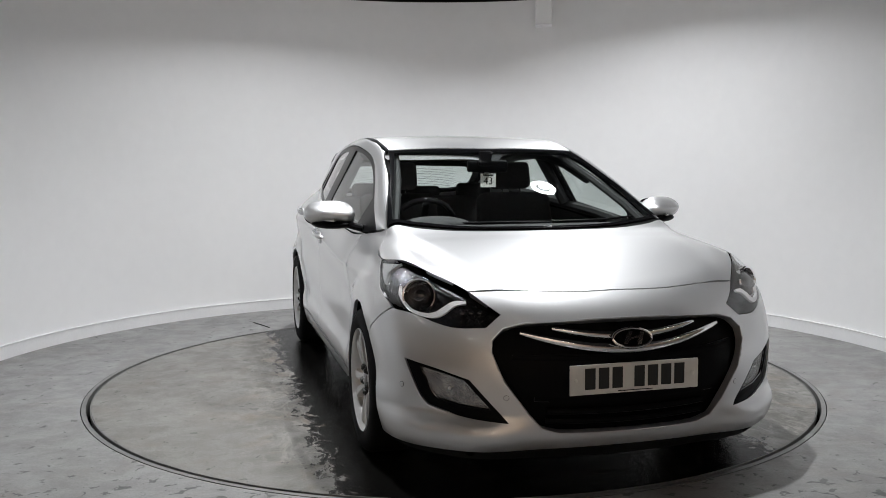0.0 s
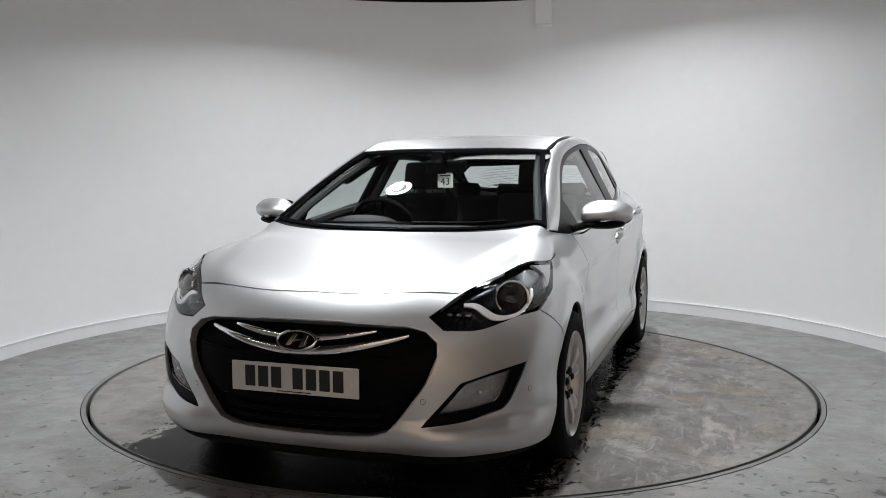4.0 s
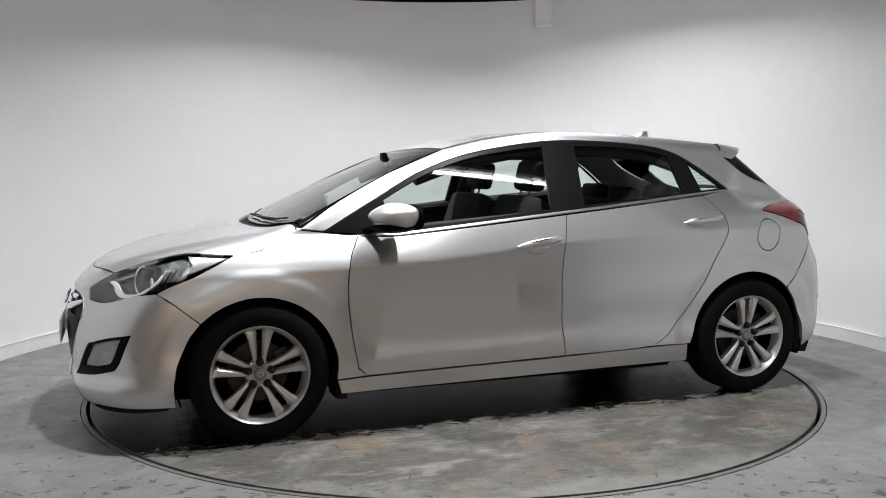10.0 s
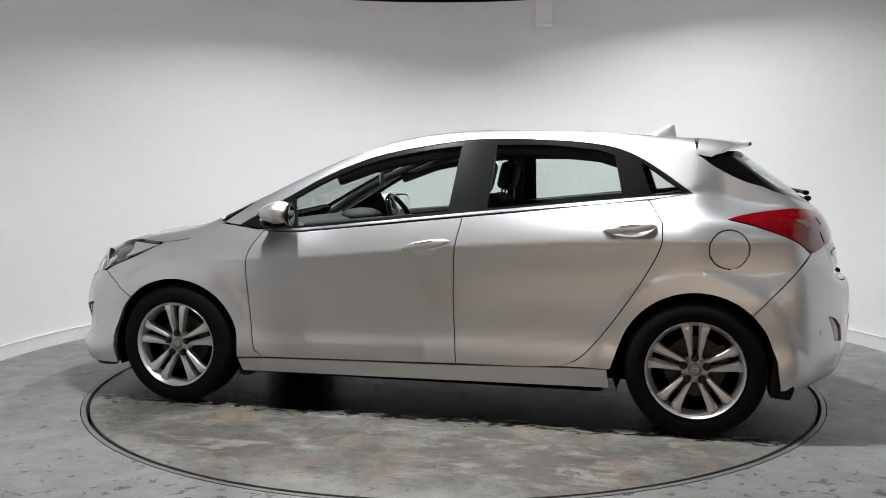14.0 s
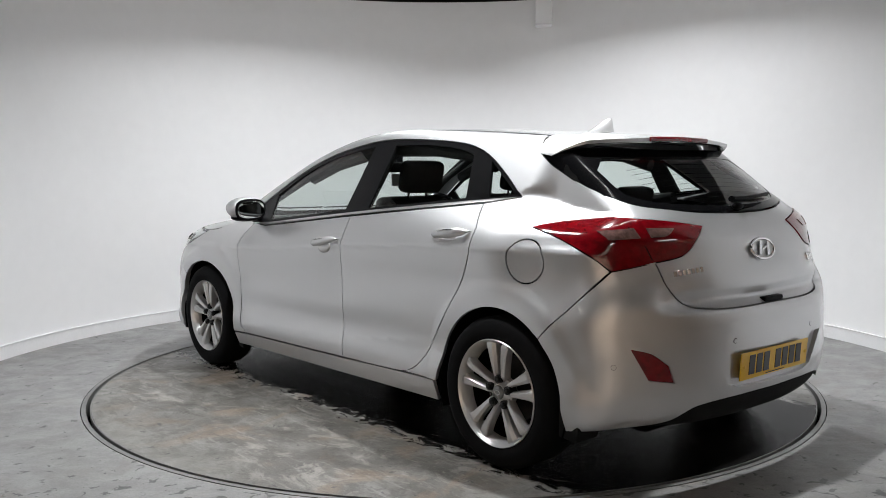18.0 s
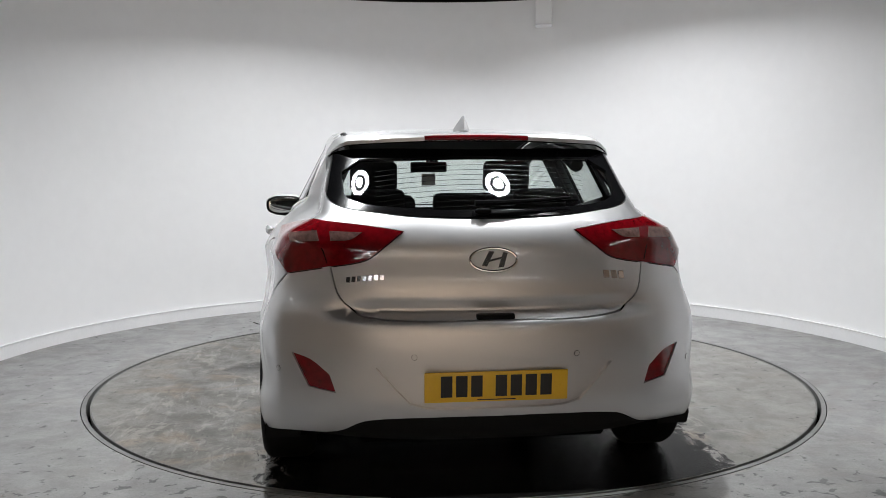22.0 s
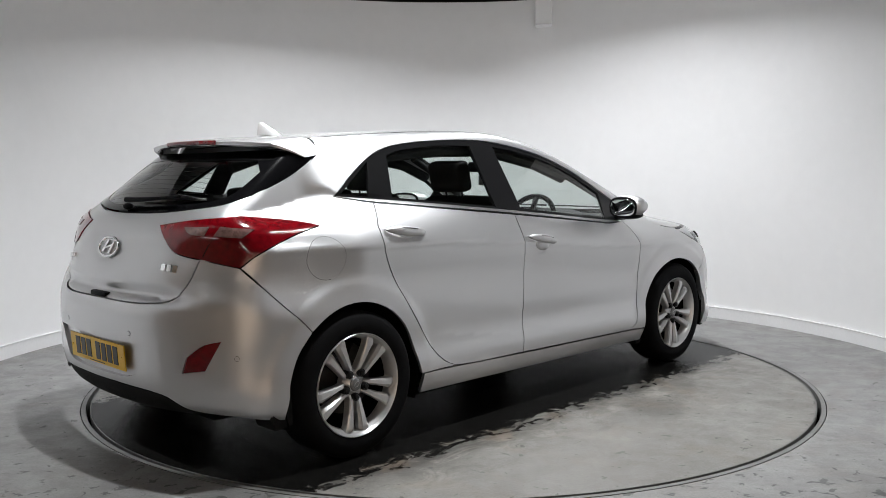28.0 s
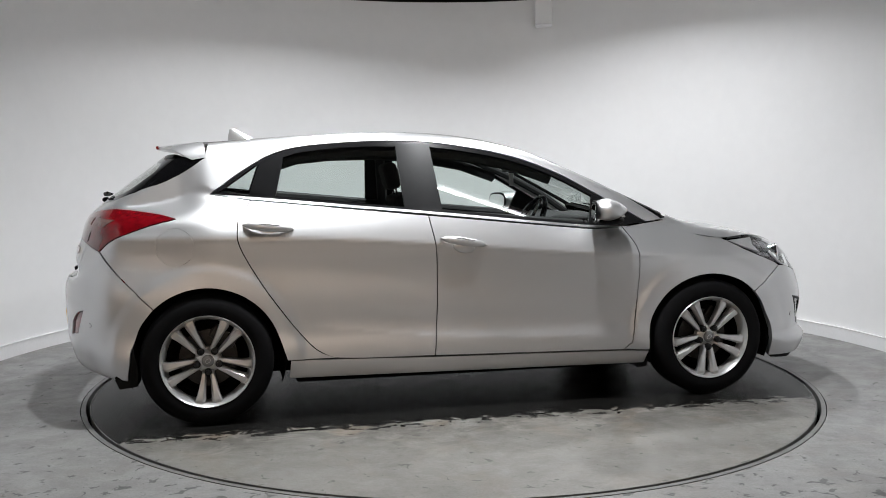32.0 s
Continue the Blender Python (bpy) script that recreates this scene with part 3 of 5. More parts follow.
def within(q, loop):
    x, y = q[:, 0][:, None], q[:, 1][:, None]
    ax, ay = loop[:, 0], loop[:, 1]
    bx, by = np.roll(ax, -1), np.roll(ay, -1)
    hit = ((ay > y) != (by > y)) & (x < (bx - ax) * (y - ay) / (by - ay + 1e-15) + ax)
    return hit.sum(1) % 2 == 1


DONE = {}


def sheet(name, outline, way, mat, holes=(), gap=0.024, inset=0.0026, sink=0.0, lip=0.016, sgn=1, hole_inset=None, fair=False, smooth_pane=False):
    """A panel of the skin inside an outline, without its holes, with turned-in edges."""
    key = (name, tuple(map(tuple, np.round(outline, 5))), sink, inset)
    if way == "side" and sgn < 0 and key in DONE:
        verts, norms, faces = DONE[key]
        return mesh_of(name, np.array(verts) * (1, -1, 1), [f[::-1] for f in faces], mat, True, np.array(norms) * (1, -1, 1))
    loops = [grow(rounded(flat(outline, way), gap), -inset)]
    for h in holes:
        loops.append(grow(rounded(flat(h, way), gap), inset if hole_inset is None else hole_inset))
    lo, hi = loops[0].min(0), loops[0].max(0)
    gx, gy = np.meshgrid(np.arange(lo[0], hi[0], gap), np.arange(lo[1], hi[1], gap * 0.87))
    gx = gx + (np.arange(gx.shape[0]) % 2)[:, None] * gap / 2
    g = np.stack([gx.ravel(), gy.ravel()], 1)
    keep = within(g, loops[0])
    for l in loops[1:]:
        keep &= ~within(g, l)
    every = np.concatenate(loops)
    g = g[keep]
    if len(g):
        d2 = ((g[:, None, :] - every[None]) ** 2).sum(2).min(1)
        g = g[d2 > (gap * 0.55) ** 2]
    q = np.concatenate([every, g]) if len(g) else every
    edges, k = [], 0
    for l in loops:
        edges += [(k + i, k + (i + 1) % len(l)) for i in range(len(l))]
        k += len(l)
    v, _, f, _, _, _ = delaunay_2d_cdt([Vector(a) for a in q], edges, [], 1 if not holes else 0, 1e-6)
    v = np.array([tuple(a) for a in v])
    f = np.array([tuple(a) for a in f])
    mid = v[f].mean(1)
    ok = within(mid, loops[0])
    for l in loops[1:]:
        ok &= ~within(mid, l)
    f = f[ok]
    p = onto(v, way, sgn)
    nr = normals(p)
    if fair:
        # a pane of glass bends evenly: its bulge follows one quadratic surface
        x, z = p[:, 0] - p[:, 0].mean(), p[:, 2] - p[:, 2].mean()
        k = np.linalg.lstsq(np.stack([x * 0 + 1, x, z, x * x, x * z, z * z], 1), p[:, 1], rcond=None)[0]
        p[:, 1] = k[0] + k[1] * x + k[2] * z + k[3] * x * x + k[4] * x * z + k[5] * z * z
        nr = np.stack([-(k[1] + 2 * k[3] * x + k[4] * z), x * 0 + 1, -(k[2] + k[4] * x + 2 * k[5] * z)], 1) * sgn
        nr /= np.linalg.norm(nr, axis=1)[:, None]
    elif smooth_pane:
        # windscreens bend evenly as well: one low polynomial for the whole pane
        along, out = (0, 2) if way == "top" else (2, 0)
        u, y = p[:, along] - p[:, along].mean(), p[:, 1]
        k = np.linalg.lstsq(np.stack([u * 0 + 1, u, u * u, y * y, u * y * y, y ** 4], 1), p[:, out], rcond=None)[0]
        p[:, out] = k[0] + k[1] * u + k[2] * u * u + k[3] * y * y + k[4] * u * y * y + k[5] * y ** 4
        g_u, g_y = k[1] + 2 * k[2] * u + k[4] * y * y, 2 * k[3] * y + 2 * k[4] * u * y + 4 * k[5] * y ** 3
        nr = np.stack([-g_u, -g_y, u * 0 + 1], 1) if way == "top" else np.stack([u * 0 - 1, g_y, g_u], 1)
        nr /= np.linalg.norm(nr, axis=1)[:, None]
    p = p - nr * sink
    tri = np.cross(p[f[:, 1]] - p[f[:, 0]], p[f[:, 2]] - p[f[:, 0]])
    flip = (tri * nr[f].mean(1)).sum(1) < 0
    f[flip] = f[flip][:, ::-1]
    verts, norms, faces = list(p), list(nr), [tuple(a) for a in f]
    if lip:
        count = {}
        for a in f:
            for i in range(3):
                count[(a[i], a[(i + 1) % 3])] = 1
        rim = [(a, b) for a, b in count if (b, a) not in count]
        for a, b in rim:
            out = np.cross(p[b] - p[a], nr[a])
            out /= np.linalg.norm(out) + 1e-12
            i = len(verts)
            verts += [p[a], p[b], p[b] - nr[b] * lip, p[a] - nr[a] * lip]
            norms += [out] * 4
            faces.append((i + 1, i, i + 3, i + 2))
    DONE[key] = (verts, norms, faces)
    return mesh_of(name, verts, faces, mat, True, norms)


def both(pts):
    """A half outline, given from the middle line out and back to the middle, with its mirror image."""
    pts = [tuple(p) for p in pts]
    return pts + [(p[0], -p[1], *p[2:]) for p in reversed(pts) if abs(p[1]) > 1e-6]


def other(pts):
    return [(p[0], -p[1], p[2]) for p in reversed([tuple(q) for q in pts])]


def xz(*pts):
    return [(x, 0.8, z) for x, z in pts]


CAR = new("car")
tagged(CAR, "silver five-door hatchback parked on the turntable, wheels straight", "car")
CAR_AT = pose(-0.057, 0.098, 0)


def car_part(name, bm, mat, parent=None, label="", smooth=True):
    return part(name, bm, mat, parent or CAR, label, CAR_AT if parent is None else None, smooth)


def arch(cx, r, a0, a1, n=9, stretch=1.0):
    return [(cx + r * stretch * math.cos(radians(a0 + (a1 - a0) * k / (n - 1))), 0.8, HUB_Z + r * math.sin(radians(a0 + (a1 - a0) * k / (n - 1)))) for k in range(n)]


def top_at(*xy):
    return [tuple(p) for p in onto(np.array(xy, float), "top")]


# lines that neighbouring panels share
HOOD_SIDE = top_at((1.43, 0.79), (1.28, 0.777), (1.12, 0.745))
SCREEN_SIDE = top_at((1.12, 0.715), (0.90, 0.655), (0.65, 0.592), (0.34, 0.535))
ROOF_SIDE = top_at((0.34, 0.545), (0.1, 0.552), (-0.3, 0.55), (-0.8, 0.54), (-1.2, 0.53), (-1.31, 0.53))
HEAD = snap([(2.03, 0.472, 0.691), (1.916, 0.557, 0.755), (1.745, 0.671, 0.805), (1.556, 0.746, 0.836), (1.425, 0.79, 0.845),
        (1.593, 0.831, 0.766), (1.708, 0.809, 0.712), (1.834, 0.746, 0.679), (1.964, 0.636, 0.644), (2.032, 0.527, 0.647)])
FOG = snap([(1.865, 0.796, 0.520), (1.97, 0.70, 0.495), (2.052, 0.598, 0.462), (2.095, 0.46, 0.296), (2.02, 0.62, 0.318), (1.94, 0.725, 0.352), (1.918, 0.748, 0.385)])
GRILLE = both([(2.12, 0, 0.674), (2.114, 0.152, 0.673), (2.075, 0.40, 0.662), (2.063, 0.470, 0.645), (2.063, 0.512, 0.608), (2.068, 0.515, 0.56), (2.09, 0.475, 0.46), (2.125, 0.40, 0.345), (2.126, 0.345, 0.285), (2.13, 0.28, 0.266), (2.15, 0.16, 0.262), (2.157, 0, 0.261)])
TAILL = snap([(-1.459, 0.796, 1.008), (-1.514, 0.758, 1.023), (-1.600, 0.705, 1.038), (-1.74, 0.650, 1.043), (-1.812, 0.590, 1.036), (-1.869, 0.472, 1.026), (-1.925, 0.320, 1.007), (-1.939, 0.395, 0.945), (-1.935, 0.458, 0.900), (-1.887, 0.622, 0.872), (-1.819, 0.748, 0.848), (-1.774, 0.789, 0.892), (-1.705, 0.808, 0.933), (-1.574, 0.803, 0.980)])
REFL = snap([(-1.912, 0.741, 0.567), (-1.95, 0.665, 0.545), (-1.985, 0.599, 0.494), (-1.994, 0.577, 0.428), (-1.944, 0.675, 0.445)])
DLO = xz((1.0, 0.944), (0.71, 1.107), (0.502, 1.217), (0.267, 1.302), (-0.021, 1.356), (-0.277, 1.381), (-0.585, 1.375), (-0.861, 1.349), (-0.998, 1.312),
         (-1.135, 1.235), (-1.30, 1.115), (-1.108, 1.090), (-0.215, 1.008), (0.539, 0.933), (0.685, 0.922))
F_GLASS = xz((0.655, 0.948), (0.70, 1.090), (0.49, 1.200), (0.26, 1.282), (-0.02, 1.335), (-0.182, 1.352), (-0.150, 1.032))
R_GLASS = xz((-0.345, 1.046), (-0.365, 1.355), (-0.60, 1.352), (-0.85, 1.326), (-0.94, 1.300), (-0.985, 1.106))
Q_GLASS = xz((-1.06, 1.272), (-1.262, 1.126), (-1.115, 1.110))
FUEL = [(-1.463 + 0.088 * math.cos(a), 0.8, 0.867 + 0.088 * math.sin(a)) for a in np.linspace(0, 6.2832, 29)[:-1]]
DOOR_F_SEAM = xz((0.845, 0.922), (0.898, 0.818), (0.913, 0.677), (0.897, 0.478), (0.872, 0.307), (0.823, 0.270))
MID_SEAM = xz((-0.228, 1.002), (-0.196, 0.824), (-0.190, 0.548), (-0.204, 0.288))
DOOR_R_SEAM = xz((-1.105, 1.085), (-1.170, 0.985), (-1.167, 0.883), (-1.086, 0.722), (-0.958, 0.531), (-0.854, 0.398), (-0.788, 0.337), (-0.694, 0.300))
SIDE_ON = lambda *q: [tuple(p) for p in onto(np.array(q, float), "side")]
BUMPER_F_SEAM = SIDE_ON((1.76, 0.698), (1.70, 0.660), (1.64, 0.612), (1.579, 0.562))
BUMPER_R_SEAM = SIDE_ON((-1.815, 0.835), (-1.75, 0.765), (-1.68, 0.69), (-1.62, 0.63), (-1.566, 0.575))

R_EDGE = snap([(-1.325, 0.597, 1.295), (-1.42, 0.615, 1.235), (-1.53, 0.610, 1.175), (-1.66, 0.602, 1.128), (-1.74, 0.650, 1.045)])
EDGE_LOW = snap([(-1.765, 0.545, 1.096), (-1.833, 0.411, 1.07)])
GATE = snap([(-1.91, 0.594, 0.884), (-1.952, 0.555, 0.768), (-1.995, 0.465, 0.711), (-2.065, 0, 0.708)])


def fog_lens(outline):
    """The lamp's own outline inside its surround."""
    p = np.array(outline)
    c = p.mean(0)
    return snap(c + (p - c) * 0.68 + np.array([0.0, -0.012 * np.sign(c[1]), 0.012]))


side_panels = {
    "front_fender": ([*HEAD[4:7], *BUMPER_F_SEAM[:-1], *arch(AXLE_F, 0.348, 45, 172, 11, 1.03), (0.975, 0.8, 0.262), *reversed(DOOR_F_SEAM), (1.0, 0.8, 0.940), (1.125, 0.735, 0.955), *reversed(HOOD_SIDE[:2])], []),
    "front_door": ([*DOOR_F_SEAM, *reversed(MID_SEAM), *xz((0.539, 0.928), (0.685, 0.916))], []),
    "rear_door": ([*MID_SEAM, *reversed(DOOR_R_SEAM)], []),
    "sill": (xz((0.972, 0.258), (0.823, 0.266), (-0.204, 0.284), (-0.694, 0.296), (-0.93, 0.300), (-0.94, 0.206), (0.0, 0.197), (0.95, 0.188)), []),
    "quarter_panel": ([*SCREEN_SIDE, *ROOF_SIDE, *R_EDGE, TAILL[2], TAILL[1], TAILL[0], TAILL[13], TAILL[12], TAILL[11], TAILL[10], *BUMPER_R_SEAM[1:-1],
                       *arch(AXLE_R, 0.354, 133, 20, 10), *xz((-0.945, 0.300), (-0.70, 0.300)), *reversed(DOOR_R_SEAM[:-1]), *DLO[10::-1], (1.12, 0.735, 0.96)], [FUEL]),
}
for nm, (outl, hol) in side_panels.items():
    for sg in (1, -1):
        car_part(nm, sheet(nm, outl, "side", M_PAINT, hol, sgn=sg, gap=0.018), None, None, "silver metallic painted panel")
for sg in (1, -1):
    car_part("fuel_flap", sheet("fuel_flap", FUEL, "side", M_PAINT, sgn=sg, inset=0.0032), None) if sg == 1 else car_part("fuel_flap_blank", sheet("fuel_flap", FUEL, "side", M_PAINT, sgn=sg, inset=-0.0015, lip=0), None)
    car_part("window_frame", sheet("window_frame", DLO, "side", M_PILLAR, [F_GLASS, R_GLASS, Q_GLASS], sgn=sg, inset=0.001, sink=0.004, hole_inset=0), None, None, "satin black window surround")
    for gname, gl in (("front_window", F_GLASS), ("rear_window", R_GLASS), ("quarter_window", Q_GLASS)):
        ob = car_part(gname, sheet(gname, gl, "side", M_GLASS, sgn=sg, inset=-0.006, sink=0.009, lip=0, fair=True), None, None, "tinted car window glass")
        ob.visible_shadow = False
    bright = xz((0.90, 0.9215), (0.685, 0.9205), (0.539, 0.9315), (-0.215, 1.0065), (-1.108, 1.0885), (-1.30, 1.1145), (-1.108, 1.1015), (-0.215, 1.0185), (0.539, 0.9435), (0.685, 0.9325))
    car_part("belt_moulding", sheet("belt_moulding", bright, "side", M_SATIN, sgn=sg, inset=0, sink=-0.004, lip=0.01, gap=0.03), None, None, "bright chrome strip under the windows")

# black sheets added behind the doors, so the gaps look shaded
for sg in (1, -1):
    inner = xz((0.99, 0.24), (0.96, 0.90), (0.68, 0.912), (0.53, 0.924), (-0.215, 0.996), (-1.10, 1.078), (-1.25, 1.06), (-1.24, 0.80), (-1.02, 0.56), (-0.90, 0.27), (0.0, 0.22))
    car_part("seam_backing", sheet("seam_backing", inner, "side", M_UNDER, sgn=sg, inset=0, sink=0.016, lip=0, gap=0.05), None, None, "black sheet added behind the door gaps to darken them")

HOOD_FRONT = top_at((2.03, 0), (2.029, 0.138), (2.02, 0.24), (1.985, 0.40))
HOOD = both([*HOOD_FRONT, *HEAD[1:4], *HOOD_SIDE, (1.13, 0.70, 0), (1.20, 0.56, 0), (1.265, 0.33, 0), (1.285, 0, 0)])
car_part("bonnet", sheet("bonnet", HOOD, "top", M_PAINT, inset=0.001), None, None, "silver painted bonnet")
COWL = both([(1.30, 0, 0), (1.28, 0.33, 0), (1.215, 0.56, 0), (1.145, 0.705, 0), (1.10, 0.735, 0), (1.06, 0.70, 0), (1.13, 0.56, 0), (1.19, 0.33, 0), (1.205, 0, 0)])
car_part("cowl", sheet("cowl", COWL, "top", M_DARK, inset=0, sink=0.012), None, None, "black plastic scuttle panel")
SCREEN = both([(1.24, 0, 0), (1.22, 0.33, 0), (1.16, 0.56, 0), (1.105, 0.708, 0), *SCREEN_SIDE[1:], (0.345, 0.26, 0), (0.362, 0, 0)])
SCREEN_IN = both([(1.215, 0, 0), (1.195, 0.33, 0), (1.135, 0.56, 0), (1.085, 0.678, 0), (0.90, 0.634, 0), (0.65, 0.571, 0), (0.385, 0.510, 0), (0.395, 0.25, 0), (0.412, 0, 0)])
car_part("screen_border", sheet("screen_border", SCREEN, "top", M_GLOSS, [SCREEN_IN], inset=0.002, sink=0.002, hole_inset=0), None, None, "black printed border of the windscreen")
car_part("windscreen", sheet("windscreen", SCREEN_IN, "top", M_GLASS, inset=-0.004, sink=0.003, lip=0, smooth_pane=True), None, None, "clear windscreen glass").visible_shadow = False
ROOF = both([(0.358, 0, 0), (0.341, 0.26, 0), *[(p[0], p[1] - 0.012, 0) for p in ROOF_SIDE], (-1.37, 0.25, 0), (-1.39, 0, 0)])
car_part("roof_rear_edge", sheet("roof_rear_edge", both([(-1.30, 0, 0), (-1.25, 0.48, 0), (-1.27, 0.53, 0), (-1.36, 0.545, 0), (-1.43, 0.48, 0), (-1.48, 0, 0)]), "top", M_PAINT, inset=0, sink=0.005, lip=0.01), None, None, "painted roof edge under the spoiler")
car_part("roof", sheet("roof", ROOF, "top", M_PAINT), None, None, "silver painted roof")
for sg in (1, -1):
    line = [(p[0], sg * (p[1] - 0.006), p[2] - 0.006) for p in ROOF_SIDE]
    car_part("roof_moulding", tube(line, 0.006, 6), M_BLACK)

BUMPER_F = both([*HOOD_FRONT, HEAD[1], HEAD[0], *HEAD[9:6:-1], *BUMPER_F_SEAM,
                 (1.625, 0.87, 0.50), (1.67, 0.87, 0.41), (1.688, 0.87, 0.316), (1.70, 0.86, 0.195), (1.88, 0.76, 0.190), (2.03, 0.55, 0.190), (2.08, 0.30, 0.195), (2.09, 0, 0.20)])
car_part("front_bumper", sheet("front_bumper", BUMPER_F, "front", M_PAINT, [GRILLE, FOG, other(FOG)], hole_inset=0, lip=0.03), None, None, "silver painted front bumper")
car_part("grille_back", sheet("grille_back", GRILLE, "front", M_BLACK, inset=-0.01, sink=0.045, lip=0), None, None, "black grille mesh")
for fg in (FOG, other(FOG)):
    car_part("fog_lamp_bezel", sheet("fog_lamp_bezel", fg, "front", M_BLACK, [fog_lens(fg)], inset=0.001, sink=0.007, lip=0.03, hole_inset=0), None, None, "black fog lamp surround")

BUMPER_R = both([*reversed(GATE), TAILL[9], TAILL[10], *BUMPER_R_SEAM[1:], (-1.632, 0.87, 0.49), (-1.672, 0.87, 0.39), (-1.679, 0.87, 0.316),
                 (-1.69, 0.85, 0.235), (-1.855, 0.75, 0.258), (-1.954, 0.57, 0.276), (-2.008, 0.46, 0.325), (-2.05, 0.2, 0.342), (-2.063, 0, 0.343)])
RECESS = both(snap([(-2.07, 0, 0.530), (-2.05, 0.30, 0.530), (-2.02, 0.43, 0.528), (-2.03, 0.38, 0.47), (-2.04, 0.31, 0.395), (-2.05, 0.24, 0.378), (-2.06, 0, 0.376)]))
car_part("rear_bumper", sheet("rear_bumper", BUMPER_R, "rear", M_PAINT, [REFL, other(REFL), RECESS], hole_inset=0, lip=0.02), None, None, "silver painted rear bumper")
car_part("plate_recess", sheet("plate_recess", RECESS, "rear", M_PAINT, inset=-0.004, sink=0.018, lip=0), None, None, "recess for the rear number plate")
TAILGATE = both([(-1.905, 0, 1.048), (-1.88, 0.25, 1.054), EDGE_LOW[1], EDGE_LOW[0], R_EDGE[3], R_EDGE[4], *TAILL[4:10], *GATE])
car_part("tailgate", sheet("tailgate", TAILGATE, "rear", M_PAINT), None, None, "silver painted tailgate")
R_SCREEN = both([(-1.56, 0, 1.315), (-1.46, 0.50, 1.318), (-1.36, 0.57, 1.295), *R_EDGE[:4], *EDGE_LOW, (-1.878, 0.25, 1.058), (-1.900, 0, 1.052)])
R_SCREEN_IN = both([(-1.603, 0, 1.284), (-1.525, 0.46, 1.274), (-1.55, 0.52, 1.225), (-1.70, 0.50, 1.122), (-1.845, 0.25, 1.085), (-1.865, 0, 1.082)])
car_part("rear_screen_border", sheet("rear_screen_border", R_SCREEN, "rear", M_GLOSS, [R_SCREEN_IN], inset=0.002, sink=0.002, hole_inset=0), None, None, "black border of the rear screen")
car_part("rear_screen", sheet("rear_screen", R_SCREEN_IN, "rear", M_GLASS, inset=-0.004, sink=0.003, lip=0, smooth_pane=True), None, None, "tinted rear screen").visible_shadow = False

for sd in (1, -1):
    oh = HEAD if sd == 1 else other(HEAD)
    hl = car_part("headlight", sheet("headlight", oh, "front", M_HOUSING, inset=-0.001, sink=0.045, lip=-0.043), None, None, "headlight with black inner housing")
    part("lens", sheet("lens", oh, "front", M_LENS, inset=0.0015, sink=0.0, lip=0), None, hl, "clear headlight lens").visible_shadow = False
    lamp_at = Vector((1.80, 0.72 * sd, 0.745))
    face = Vector((0.86, 0.48 * sd, 0.12)).to_track_quat("Z", "Y").to_matrix().to_4x4()
    put = Matrix.Translation(lamp_at) @ face
    part("projector_ring", lathe([(0.048, -0.03), (0.060, 0.012), (0.066, 0.015), (0.069, 0.008), (0.058, -0.03)], 36, "z", True), M_CHROME, hl, "chrome ring of the projector", put)
    part("projector_bowl", lathe([(0.0, -0.035), (0.03, -0.03), (0.048, -0.01), (0.052, 0.004), (0.050, -0.012), (0.0, -0.04)], 36, "z"), M_SMOKE, hl, "dark projector bowl", put)
    part("projector_lens", lathe([(0.0, 0.018), (0.018, 0.014), (0.030, 0.003), (0.036, -0.012), (0.0, -0.02)], 32, "z"), M_BALL, hl, "glass ball lens", put)
    mid = np.array(snap([(1.953, 0.582 * sd, 0.738), (1.933, 0.622 * sd, 0.732), (1.925, 0.657 * sd, 0.709), (1.913, 0.689 * sd, 0.690), (1.883, 0.725 * sd, 0.685), (1.834, 0.766 * sd, 0.697), (1.791, 0.786 * sd, 0.722), (1.750, 0.794 * sd, 0.754), (1.731, 0.785 * sd, 0.780)]))
    across = np.cross(np.gradient(mid, axis=0), normals(mid))
    across *= (np.array([0.006, 0.011, 0.014, 0.012, 0.008, 0.006, 0.006, 0.006, 0.004]) / np.linalg.norm(across, axis=1))[:, None]
    part("light_strip", sheet("light_strip", snap(np.concatenate([mid + across, (mid - across)[::-1]])), "front", M_STRIP, inset=0, sink=0.010, lip=0.01, gap=0.012), None, hl, "white curved daytime light strip")
    tip = snap([(1.615, 0.742 * sd, 0.840), (1.445, 0.797 * sd, 0.843), (1.567, 0.825 * sd, 0.797), (1.640, 0.825 * sd, 0.770), (1.605, 0.798 * sd, 0.812)])
    part("reflector_tip", sheet("reflector_tip", tip, "front", M_ALLOY, inset=0.003, sink=0.006, lip=0.012, gap=0.014), None, hl, "silver reflector at the tip")
    # faceted indicator reflector behind the projector, its ribs, and the bright ring in the bowl
    facet = snap([(1.725, 0.705 * sd, 0.806), (1.640, 0.738 * sd, 0.826), (1.575, 0.785 * sd, 0.822), (1.600, 0.822 * sd, 0.785), (1.660, 0.826 * sd, 0.752), (1.715, 0.800 * sd, 0.742)])
    part("indicator_reflector", sheet("indicator_reflector", facet, "front", M_FACET, inset=0.002, sink=0.018, lip=0.012, gap=0.014), None, hl, "faceted chrome indicator reflector")
    for k in range(3):
        x = 1.70 - 0.030 * k
        rib = np.array(snap([(x, 0.80 * sd, 0.805 + 0.006 * k), (x + 0.012, 0.80 * sd, 0.775 + 0.004 * k), (x + 0.03, 0.80 * sd, 0.738 + 0.007 * k)]))
        part("reflector_rib", tube([tuple(p) for p in rib - normals(rib) * 0.016], 0.0030, 6, flat=1.6), M_SMOKE, hl)
